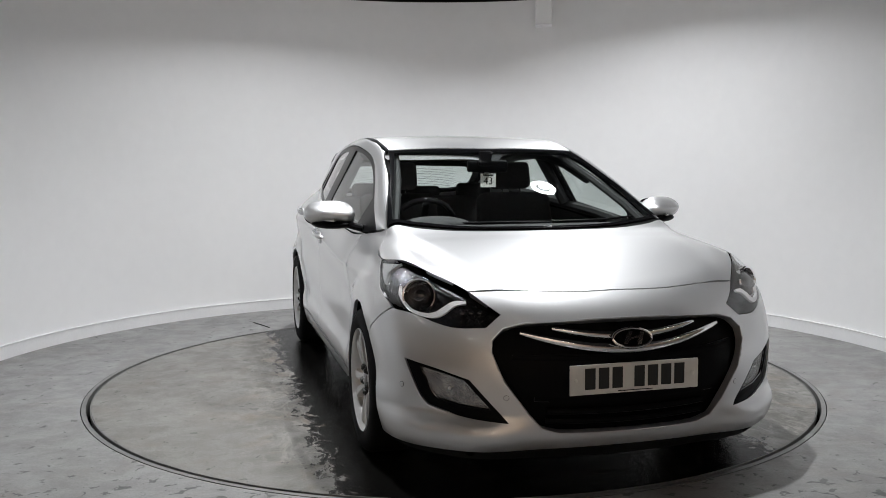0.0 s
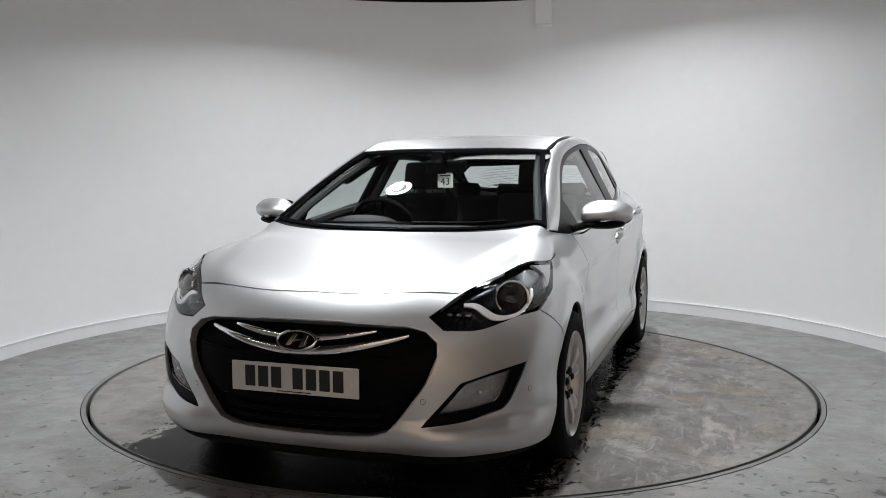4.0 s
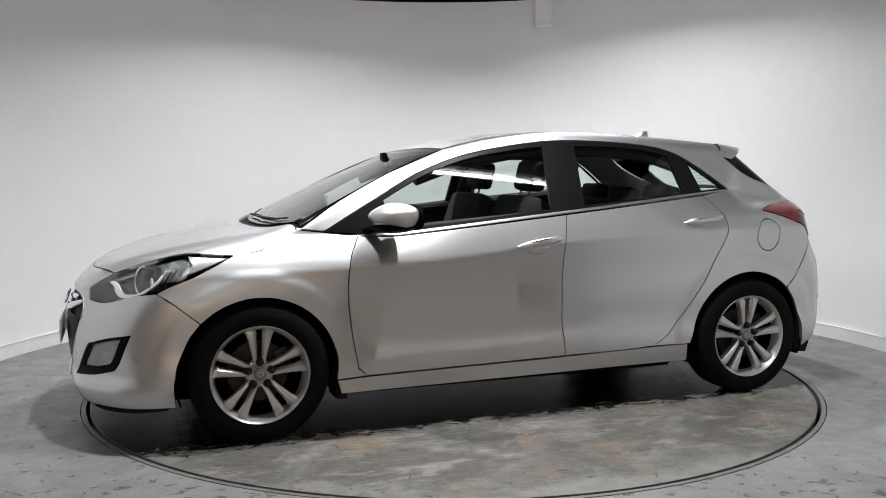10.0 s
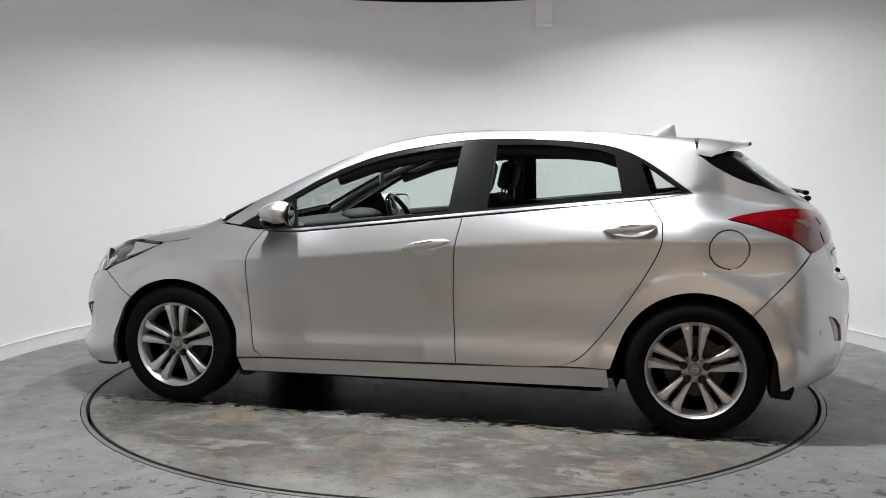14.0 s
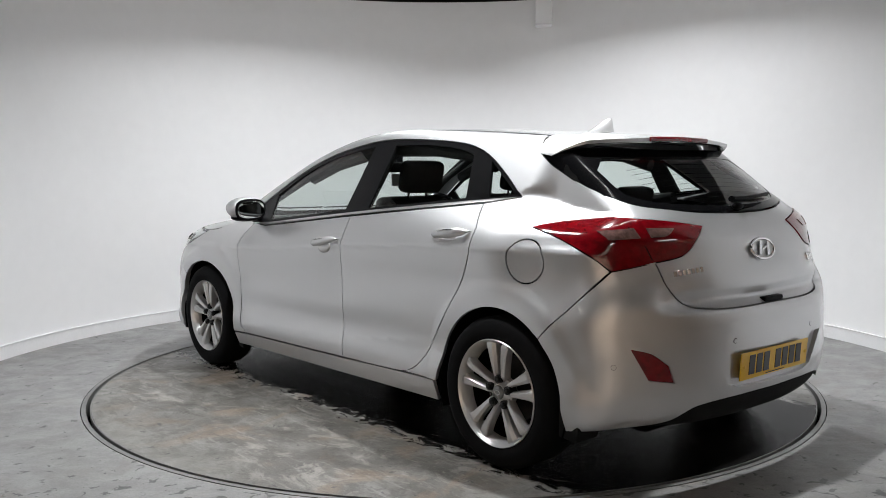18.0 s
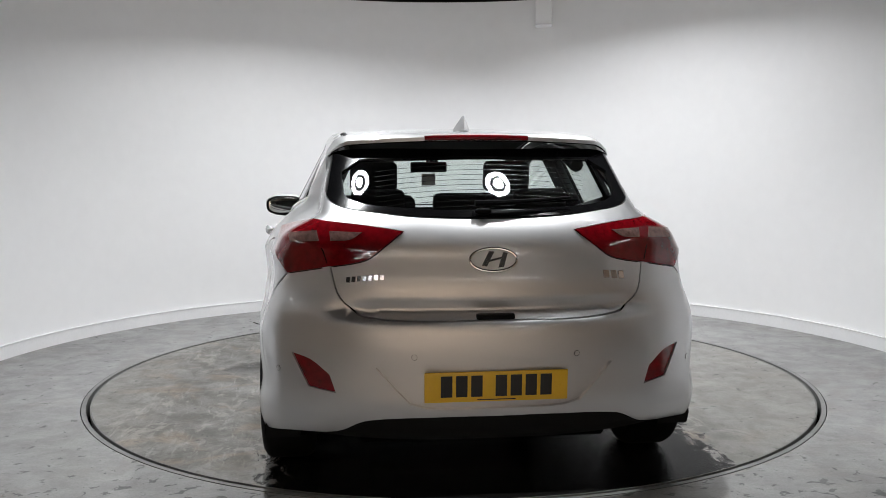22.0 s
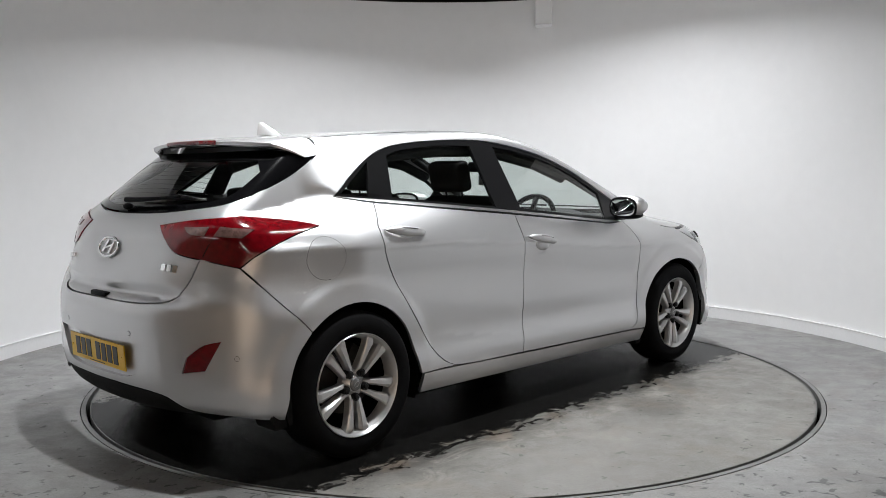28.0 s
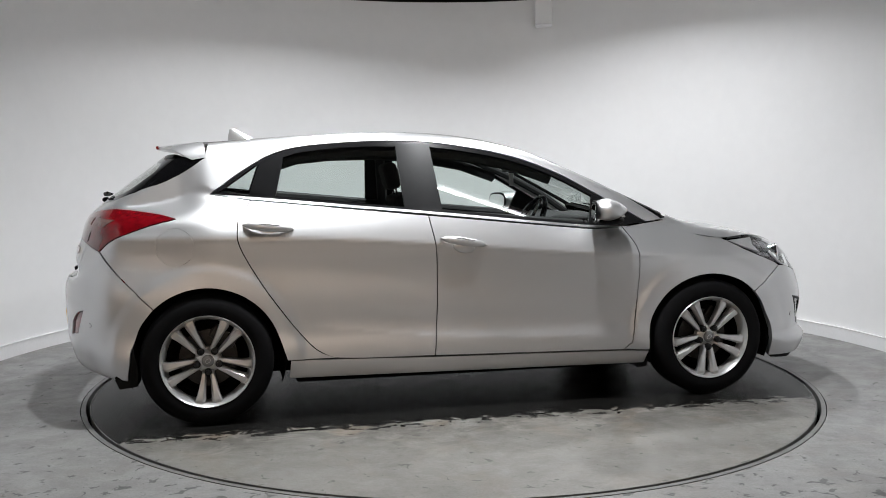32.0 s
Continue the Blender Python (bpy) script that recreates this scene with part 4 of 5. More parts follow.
    part("bowl_ring", lathe([(0.036, -0.012), (0.041, -0.004), (0.044, -0.008), (0.039, -0.016)], 32, "z", True), M_CHROME, hl, "", put)
    top = np.array(snap([(1.93, 0.56 * sd, 0.748), (1.86, 0.61 * sd, 0.772), (1.77, 0.665 * sd, 0.795), (1.68, 0.71 * sd, 0.812)]))
    part("top_reflector", tube([tuple(p) for p in top - normals(top) * 0.022 + np.array([0, 0.012 * sd, -0.012])], 0.006, 6, flat=1.5), M_SMOKE, hl, "bright bezel along the top")
    inner = snap([(1.965, 0.52 * sd, 0.722), (1.93, 0.575 * sd, 0.722), (1.96, 0.60 * sd, 0.672), (2.0, 0.55 * sd, 0.672)])
    for k in range(3):
        q = np.mean(inner, 0) + np.array([0.012 - 0.02 * k, 0.03 * (k - 1) * sd, -0.004 * k])
        n = normals(q[None])[0]
        part("bulb_facet", ball(0.012, 0.012, 0.009, Matrix.Translation(Vector(q - n * 0.03))), M_SMOKE, hl)
    ot = TAILL if sd == 1 else other(TAILL)
    tl = car_part("tail_light", sheet("tail_light", ot, "rear", M_RED, inset=0.0015, sink=-0.004, lip=0.03), None, None, "red wraparound tail light")
    for cl in ([(-1.740, 0.745, 1.000), (-1.825, 0.632, 1.004), (-1.858, 0.622, 0.965), (-1.795, 0.735, 0.960)], [(-1.848, 0.590, 1.004), (-1.890, 0.465, 0.998), (-1.898, 0.510, 0.972), (-1.872, 0.585, 0.965)]):
        c3 = snap([(x, y * sd, z) for x, y, z in cl])
        part("clear_insert", sheet("clear_insert", c3 if sd == 1 else c3[::-1], "rear", M_REDCLEAR, inset=0.002, sink=-0.0065, lip=0.006, gap=0.015), None, tl, "clear glass insert with a pinkish tint")
    line = snap([(-1.745, 0.648 * sd, 1.044), (-1.80, 0.640 * sd, 0.99), (-1.862, 0.608 * sd, 0.93), (-1.895, 0.600 * sd, 0.888)])
    part("seam", tube([tuple(np.array(p) + normals(np.array([p]))[0] * 0.004) for p in line], 0.0022, 6), M_GLOSS, tl)
    orf = REFL if sd == 1 else other(REFL)
    car_part("rear_reflector", sheet("rear_reflector", orf, "rear", M_RED, inset=0.001, sink=0.008, lip=0.01, gap=0.015), None, None, "red reflector in the bumper")



# ---- wheels ----
def build_wheel(at, turn):
    wheel = part("wheel", lathe([(0.2215, -0.09), (0.226, -0.098), (0.25, -0.106), (0.285, -0.104), (0.305, -0.092), (0.316, -0.07), (0.316, 0.07), (0.305, 0.092), (0.285, 0.104), (0.25, 0.106), (0.2265, 0.0985), (0.2215, 0.09)], 72, "y", True),
                 M_RUBBER, CAR, "black rubber tyre on a silver alloy rim", CAR_AT @ at @ pose(0, 0, 0, 0, turn, 0))
    part("rim", lathe([(0.222, 0.092), (0.2245, 0.099), (0.2215, 0.103), (0.2175, 0.099), (0.212, 0.088), (0.203, 0.070), (0.197, 0.045), (0.196, -0.08), (0.204, -0.08), (0.206, 0.02), (0.214, 0.07)], 72, "y", True), M_ALLOY, wheel, "silver alloy rim")
    part("rim_inside", lathe([(0.1945, 0.040), (0.1955, 0.040), (0.1955, -0.075), (0.1945, -0.075)], 48, "y", True), M_UNDER, wheel, "near-black inside of the rim")
    for k in range(5):
        c = radians(90 + 72 * k)
        ux, uz, vx, vz = math.cos(c), math.sin(c), -math.sin(c), math.cos(c)
        for s in (-1, 1):
            bm = bmesh.new()
            rows = []
            for rr, off, half, yy in ((0.048, 0.0165, 0.0105, 0.064), (0.068, 0.0190, 0.0112, 0.076), (0.10, 0.0235, 0.0132, 0.081), (0.14, 0.0292, 0.0168, 0.086), (0.172, 0.0338, 0.0205, 0.0885), (0.192, 0.0375, 0.0250, 0.089), (0.202, 0.0400, 0.0255, 0.087), (0.2115, 0.0418, 0.0215, 0.083)):
                cr = math.sqrt(rr * rr - off * off)
                rows.append([bm.verts.new((cr * ux + vx * (s * off + e * half), y, cr * uz + vz * (s * off + e * half))) for e, y in
                             ((-s, yy - 0.040), (-s, yy - 0.013), (-0.42 * s, yy), (0.72 * s, yy - 0.001), (s, yy - 0.006), (s, yy - 0.040))])
            for r1, r2 in zip(rows, rows[1:]):
                for i in range(6):
                    bm.faces.new((r1[i], r1[(i + 1) % 6], r2[(i + 1) % 6], r2[i]))
            bm.faces.new(rows[0])
            bm.faces.new(rows[-1])
            bmesh.ops.recalc_face_normals(bm, faces=bm.faces)
            part("spoke", bm, M_ALLOY, wheel, smooth=False)
        at_nut = pose(0.0555 * ux, 0, 0.0555 * uz)
        part("nut_socket", lathe([(0.0154, 0.081), (0.0172, 0.082), (0.0185, 0.070), (0.0185, 0.04), (0.0154, 0.04)], 20, "y", True), M_NUT, wheel, "", at_nut)
        part("wheel_nut", lathe([(0.0, 0.090), (0.007, 0.090), (0.0115, 0.087), (0.0125, 0.080), (0.0155, 0.0795), (0.0155, 0.045), (0.0, 0.045)], 12, "y"), M_NUT, wheel, "dark wheel nut", at_nut, False)
    part("hub", lathe([(0.0, 0.074), (0.033, 0.074), (0.037, 0.070), (0.048, 0.062), (0.062, 0.056), (0.066, 0.03), (0.0, 0.03)], 40, "y"), M_ALLOY, wheel)
    cap = part("hub_cap", lathe([(0.0, 0.0835), (0.020, 0.083), (0.027, 0.080), (0.030, 0.076), (0.030, 0.07), (0.0, 0.07)], 32, "y"), M_CAP, wheel, "round grey centre cap")
    part("cap_mark", tube([(0.014 * math.cos(a), 0.0838, 0.009 * math.sin(a)) for a in np.linspace(0, 6.2832, 21)[:-1]], 0.0014, 6, True), M_ALLOY, cap)
    part("brake_disc", lathe([(0.05, 0.0), (0.140, 0.0), (0.140, -0.022), (0.05, -0.022)], 48, "y", True), M_BRAKE, wheel, "dull grey brake disc")
    part("brake_caliper", box(0.07, 0.06, 0.13, 0.012, 2, pose(-0.12, -0.01, 0.04, 0, 20, 0)), M_BRAKE, wheel)
    part("inner_cover", lathe([(0.0, -0.05), (0.195, -0.05), (0.195, -0.06), (0.0, -0.06)], 32, "y"), M_UNDER, wheel)
    return wheel


for ax in (AXLE_F, AXLE_R):
    build_wheel(pose(ax, 0.775, HUB_Z), 0)
    build_wheel(pose(ax, -0.775, HUB_Z) @ pose(0, 0, 0, 0, 0, 180), 36)

for ax, rr in ((AXLE_F, 0.362), (AXLE_R, 0.368)):
    for sg in (1, -1):
        bm = bmesh.new()
        prev = None
        for k in range(25):
            a = radians(-20 + 220 * k / 24)
            row = [bm.verts.new((ax + r * math.cos(a), sg * y, HUB_Z + r * math.sin(a))) for r, y in ((rr, 0.855), (rr + 0.012, 0.80), (rr, 0.50), (0.0, 0.50))]
            if prev:
                for i in range(3):
                    bm.faces.new((prev[i], prev[i + 1], row[i + 1], row[i]))
            prev = row
        bmesh.ops.remove_doubles(bm, verts=bm.verts, dist=1e-4)
        car_part("wheel_arch_liner", bm, M_UNDER)

car_part("underbody", merge(box(1.80, 1.50, 0.08, 0.01, 1, pose(0, 0, 0.202)), box(3.72, 0.96, 0.08, 0.01, 1, pose(0.07, 0, 0.215)), box(3.0, 0.72, 0.05, 0.01, 1, pose(0.15, 0, 0.162)), box(0.62, 1.20, 0.06, 0.01, 1, pose(1.72, 0, 0.195)), box(0.46, 0.96, 0.07, 0.01, 1, pose(-1.62, 0, 0.275))), M_UNDER, None, "black underside")


# ---- details of the car's outside ----
# the grille's bright wings, bars and lower slats
def wing(y_end, z_mid, rise, r, name):
    ys = np.linspace(-y_end, y_end, 33)
    pts = line_on_skin([(2.14, y, z_mid + rise * y * y) for y in ys], -0.022)
    return car_part(name, tube(pts, lambda t: r * (0.35 + 0.65 * math.sin(math.pi * t) ** 0.7), 10, flat=1.5), M_CHROME, None, "chrome curved grille bar")


wing(0.30, 0.614, 0.60, 0.011, "grille_bar")
wing(0.43, 0.562, 0.56, 0.013, "grille_bar")
for z, r in ((0.535, 0.012), (0.385, 0.010), (0.335, 0.009), (0.295, 0.008)):
    half = 0.47 if z > 0.5 else 0.38 if z > 0.36 else 0.33
    car_part("grille_slat", tube(line_on_skin([(2.16, y, z + (0.12 * y * y if z > 0.5 else 0.02 * y * y)) for y in np.linspace(-half, half, 21)], -0.03), r, 8, flat=1.3), M_BLACK)
car_part("grille_shield", sheet("grille_shield", both(snap([(2.18, 0, 0.545), (2.16, 0.25, 0.552), (2.09, 0.47, 0.572), (2.10, 0.44, 0.43), (2.15, 0.30, 0.375), (2.18, 0, 0.372)])), "front", M_BLACK, inset=0, sink=0.022, lip=0.02), None, None, "black plastic shield behind the number plate")
edge = line_on_skin(GRILLE, 0.001)
car_part("grille_edge", tube(edge, 0.0032, 6, closed=True), M_PAINT)

for fg, sd in ((FOG, 1), (other(FOG), -1)):
    lens = fog_lens(fg)
    fl = car_part("fog_lamp", sheet("fog_lamp", lens, "front", M_PRISM, sink=0.022, inset=0, lip=0.01, gap=0.014), None, None, "clear ribbed fog lamp")
    part("lens", sheet("fog_lens", lens, "front", M_LENS, sink=0.014, inset=0.0, lip=0, gap=0.02), None, fl, "clear lens").visible_shadow = False
    part("rim", tube([tuple(np.array(p) - normals(np.array([p]))[0] * 0.014) for p in lens], 0.004, 6, closed=True), M_SMOKE, fl)
    mid_fog = np.mean(lens, 0)
    nf = normals(mid_fog[None])[0]
    at_fog = Matrix.Translation(Vector(mid_fog - nf * 0.024)) @ Vector(nf).to_track_quat("Z", "Y").to_matrix().to_4x4()
    part("reflector_ring", lathe([(0.020, 0.001), (0.031, 0.005), (0.034, 0.002), (0.030, -0.004), (0.020, -0.004)], 28, "z", True), M_CHROME, fl, "chrome ring round the bulb", at_fog)
    part("bulb", ball(0.011, 0.011, 0.010, at_fog, 14, 8), M_LENS2, fl, "clear bulb")


def emblem(c, face, w, h, name):
    """An oval ring with a slanting bar, in chrome."""
    at = Matrix.Translation(Vector(c)) @ face
    ring = [(w * math.cos(a), 0, h * math.sin(a)) for a in np.linspace(0, 6.2832, 41)[:-1]]
    e = car_part(name, tube(ring, 0.0055, 8, closed=True), M_CHROME, None, "oval chrome badge")
    e.matrix_basis = CAR_AT @ at
    part("bar", prism([(-0.52 * w, -0.55 * h), (-0.30 * w, -0.62 * h), (0.05 * w, 0.68 * h), (-0.18 * w, 0.72 * h)], 0.006, 0.001, pose(0, -0.003, 0)), M_CHROME, e)
    part("bar", prism([(0.18 * w, -0.72 * h), (0.42 * w, -0.66 * h), (0.62 * w, 0.55 * h), (0.42 * w, 0.62 * h)], 0.006, 0.001, pose(0, -0.003, 0)), M_CHROME, e)
    part("cross_bar", prism([(-0.2 * w, -0.22 * h), (0.35 * w, 0.05 * h), (0.4 * w, 0.25 * h), (-0.12 * w, 0.0)], 0.006, 0.001, pose(0, -0.003, 0)), M_CHROME, e)
    part("back", lathe([(0.0, 0.001), (0.98, 0.001), (0.98, 0.006), (0.0, 0.006)], 36, "y"), M_GLOSS if name == "front_badge" else M_PAINT, e, "", Matrix.Diagonal((w, 1, h, 1)))
    return e


emblem((2.163, 0, 0.606), pose(0, 0, 0, 0, 0, 90) @ pose(0, 0, 0, -20, 0, 0), 0.078, 0.036, "front_badge")
rb, rn = on_skin((-2.0, 0.0, 0.904), 0.009)
emblem(rb, pose(0, 0, 0, 0, 0, -90) @ pose(0, 0, 0, -math.degrees(math.asin(rn[2])), 0, 0), 0.086, 0.043, "rear_badge")


def number_plate(at, mat, name):
    p = car_part(name, box(0.52, 0.006, 0.111, 0.004, 2), mat, None, "reflective number plate with dark bars in place of characters")
    p.matrix_basis = CAR_AT @ at
    x = -0.205
    for w in (0.048, 0.048, 0.048, None, 0.048, 0.048, 0.048, 0.048):
        if w is None:
            x += 0.034
            continue
        part("plate_bar", box(w * 0.86, 0.002, 0.078, 0.0, 1, pose(x + w / 2, -0.0042, 0.003)), M_INK, p)
        x += w + 0.0065
    for sx in (-1, 1):
        part("screw_cap", lathe([(0.0, 0.0035), (0.006, 0.003), (0.007, 0.0), (0.0, 0.0)], 12, "y"), M_PAPER if mat is M_WHITEPLATE else M_YELLOW, p, "", pose(sx * 0.236, -0.0035, 0.0, 0, 0, 180))
    part("maker_strip", box(0.14, 0.0014, 0.0035, 0, 1, pose(0.0, -0.0038, -0.0475)), M_INK, p)
    return p


number_plate(pose(2.188, 0, 0.466, 0, 0, 90), M_WHITEPLATE, "front_number_plate")
number_plate(pose(-2.066, 0, 0.455, 0, 0, -90) @ pose(0, 0, 0, 4, 0, 0), M_YELLOW, "rear_number_plate")

# chrome letter blocks on the tailgate, as plain bars
for y0, n, w, h in ((0.53, 7, 0.019, 0.021), (-0.425, 3, 0.030, 0.030)):
    for k in range(n):
        q, nn = on_skin((-1.96, y0 - k * (w + 0.003), 0.838), 0.0045)
        ob = car_part("letter_bar", box(w * 0.8, 0.005, h, 0.001, 1), M_CHROME)
        ob.matrix_basis = CAR_AT @ Matrix.Translation(Vector(q)) @ pose(0, 0, 0, 0, 0, -90 + math.degrees(math.atan2(-nn[1], -nn[0]))) @ pose(0, 0, 0, -math.degrees(math.asin(nn[2])), 0, 0)

# parking sensors
for p in ((1.845, 0.795, 0.415), (1.845, -0.795, 0.415), (2.1, 0.47, 0.40), (2.1, -0.47, 0.40), (-2.06, 0.294, 0.566), (-2.06, -0.294, 0.566), (-1.87, 0.79, 0.50), (-1.87, -0.79, 0.50)):
    q, nn = on_skin(p, 0.0)
    m = Matrix.Translation(Vector(q)) @ Vector(nn).to_track_quat("Z", "Y").to_matrix().to_4x4()
    ob = car_part("parking_sensor", lathe([(0.0, 0.002), (0.0085, 0.002), (0.0095, 0.0), (0.0, 0.0)], 18, "z"), M_PAINT)
    ob.matrix_basis = CAR_AT @ m
    part("ring", lathe([(0.0095, 0.0005), (0.0106, 0.0005), (0.0106, -0.004), (0.0095, -0.004)], 18, "z", True), M_BLACK, ob)

# roof spoiler with brake light
bm, under = bmesh.new(), bmesh.new()
rows, low = [], []
for e in np.linspace(-1, 1, 61):
    s = abs(e)
    y, d = 0.598 * e, float(step(0.86, 1.0, s))
    front = np.array(on_skin((-1.375 + 0.060 * float(step(0.7, 1, s)), y * (1 - 0.02 * d), 1.383 - 0.06 * y * y - 0.075 * d), 0.004)[0])
    end = np.array([-1.385, 0.604 * np.sign(e), 1.285])
    tail_at = np.array([-1.600 + 0.36 * y * y, y, 1.362 - 0.055 * y * y]) * (1 - d) + end * d
    root = np.array(on_skin((-1.505 + 0.27 * y * y, y, 1.313 - 0.02 * d), 0.004)[0]) * (1 - d) + end * d
    thick = 0.013 * (1 - d) + 0.002
    mid = front * 0.5 + tail_at * 0.5 + np.array([0, 0, 0.004 * (1 - d)])
    near = front * 0.12 + tail_at * 0.88 + np.array([0, 0, 0.003 * (1 - d)])
    prof = [front, mid, near, tail_at, tail_at + np.array([0.003, 0, -thick])]
    rows.append([bm.verts.new(tuple(p)) for p in prof])
    low.append([under.verts.new(tuple(p)) for p in (tail_at + np.array([0.003, 0, -thick]), tail_at * 0.7 + root * 0.3 + np.array([0, 0, -thick]), root)])
for rr, b in ((rows, bm), (low, under)):
    for p, q in zip(rr, rr[1:]):
        for i in range(len(p) - 1):
            b.faces.new((p[i], p[i + 1], q[i + 1], q[i]))
    bmesh.ops.recalc_face_normals(b, faces=b.faces)
sp = car_part("spoiler", bm, M_PAINT, None, "silver roof spoiler over the rear screen")
part("underside", under, M_GLOSS, sp, "black underside of the spoiler")
part("brake_light", tube([(-1.600 + 0.36 * y * y - 0.003, y, 1.3575 - 0.055 * y * y) for y in np.linspace(-0.21, 0.21, 17)], 0.0085, 8, flat=1.2), M_RED, sp, "red high brake light")

# shark-fin aerial
bm = bmesh.new()
rows = []
for t in np.linspace(0, 1, 12):
    h = 0.064 * t ** 0.9
    x0, x1 = -1.045 - 0.135 * t ** 0.8, -1.225 + 0.012 * t
    wd = 0.036 * (1 - t) + 0.005
    rows.append([bm.verts.new((x0 + (x1 - x0) * u, wd * s * (math.sin(math.pi * min(1, u * 1.1 + 0.05)) ** 0.6), 1.404 + h)) for u, s in ((0, 0.2), (0.3, 1), (0.65, 1), (1.0, 0.75), (1.0, -0.75), (0.65, -1), (0.3, -1), (0, -0.2))])
for a, b in zip(rows, rows[1:]):
    for i in range(8):
        bm.faces.new((a[i], a[(i + 1) % 8], b[(i + 1) % 8], b[i]))
bm.faces.new(rows[-1])
bmesh.ops.recalc_face_normals(bm, faces=bm.faces)
car_part("aerial", bm, M_PAINT, None, "silver shark-fin aerial")

# rear wiper
wq, wn = on_skin((-1.885, 0.02, 1.066), 0.012)
wiper = car_part("rear_wiper", tube(line_on_skin([(-1.86, 0.05, 1.078), (-1.86, -0.06, 1.082), (-1.84, -0.2, 1.086), (-1.81, -0.32, 1.092)], 0.028), lambda t: 0.016 - 0.009 * t, 8, flat=0.8), M_BLACK, None, "black rear wiper")
part("pivot", ball(0.020, 0.032, 0.015, Matrix.Translation(Vector(wq))), M_BLACK, wiper)
part("blade", tube(line_on_skin([(-1.84, -0.03, 1.094), (-1.83, -0.2, 1.098), (-1.80, -0.36, 1.104)], 0.010), 0.006, 6), M_BLACK, wiper)

# front wipers
for pts in ([(1.195, -0.36, 0), (1.20, -0.1, 0), (1.205, 0.05, 0)], [(1.20, 0.08, 0), (1.185, 0.35, 0), (1.15, 0.52, 0)]):
    base = top_at(*[(x, y) for x, y, _ in pts])
    w = car_part("front_wiper", tube([(x, y, z + 0.012) for x, y, z in base], lambda t: 0.0055 - 0.0025 * t, 8), M_BLACK, None, "black windscreen wiper")
    part("blade", tube([(x - 0.02, y, z + 0.014) for x, y, z in base], 0.004, 6), M_BLACK, w)

# door mirrors
for sd in (1, -1):
    bm = ball(1, 1, 1, None, 28, 18)
    for v in bm.verts:
        x, y, z = v.co
        x = max(x, -0.72)
        y, z = math.copysign(abs(y) ** 0.78, y), math.copysign(abs(z) ** 0.82, z)
        k = 1.0 - 0.18 * max(0, y)
        v.co = (0.705 + 0.105 * x * k - 0.034 * y - 0.018 * max(0, -z) * x, sd * (0.915 + 0.122 * y), 1.014 + 0.066 * z * (1 - 0.12 * y) * (1 - 0.40 * max(0, x)) + 0.006 * y)
    bmesh.ops.recalc_face_normals(bm, faces=bm.faces)
    mir = car_part("door_mirror", bm, M_PAINT, None, "silver door mirror housing")
    bm = ball(1, 1, 1, None, 24, 12)
    for v in bm.verts:
        x, y, z = v.co
        v.co = (0.715 + 0.086 * max(x, -0.7) - 0.032 * y, sd * (0.90 + 0.102 * y), 0.966 + 0.026 * z)
    part("lower_shell", bm, M_BLACK, mir, "black lower shell")
    part("arm", tube([(0.80, sd * 0.76, 0.945), (0.785, sd * 0.80, 0.955), (0.76, sd * 0.86, 0.972)], 0.026, 10, flat=0.7), M_BLACK, mir, "black mirror foot")
    bm = ball(1, 1, 1, None, 24, 12)
    for v in bm.verts:
        x, y, z = v.co
        y, z = math.copysign(abs(y) ** 0.7, y), math.copysign(abs(z) ** 0.7, z)
        v.co = (0.628 + 0.006 * x - 0.030 * y, sd * (0.915 + 0.112 * y), 1.012 + 0.060 * z)
    part("mirror_surround", bm, M_BLACK, mir)
    bm = ball(1, 1, 1, None, 24, 12)
    for v in bm.verts:
        x, y, z = v.co
        y, z = math.copysign(abs(y) ** 0.7, y), math.copysign(abs(z) ** 0.7, z)
        v.co = (0.6225 + 0.003 * x - 0.027 * y, sd * (0.915 + 0.098 * y), 1.012 + 0.049 * z)
    part("mirror_glass", bm, M_MIRROR, mir, "silvered mirror glass")
    part("indicator", tube([(0.800 - 0.018 * k - 0.006 * k * k, sd * (0.90 + 0.03 * k), 0.984 + 0.002 * k) for k in range(4)], 0.006, 8), M_LENS2, mir, "clear indicator strip")

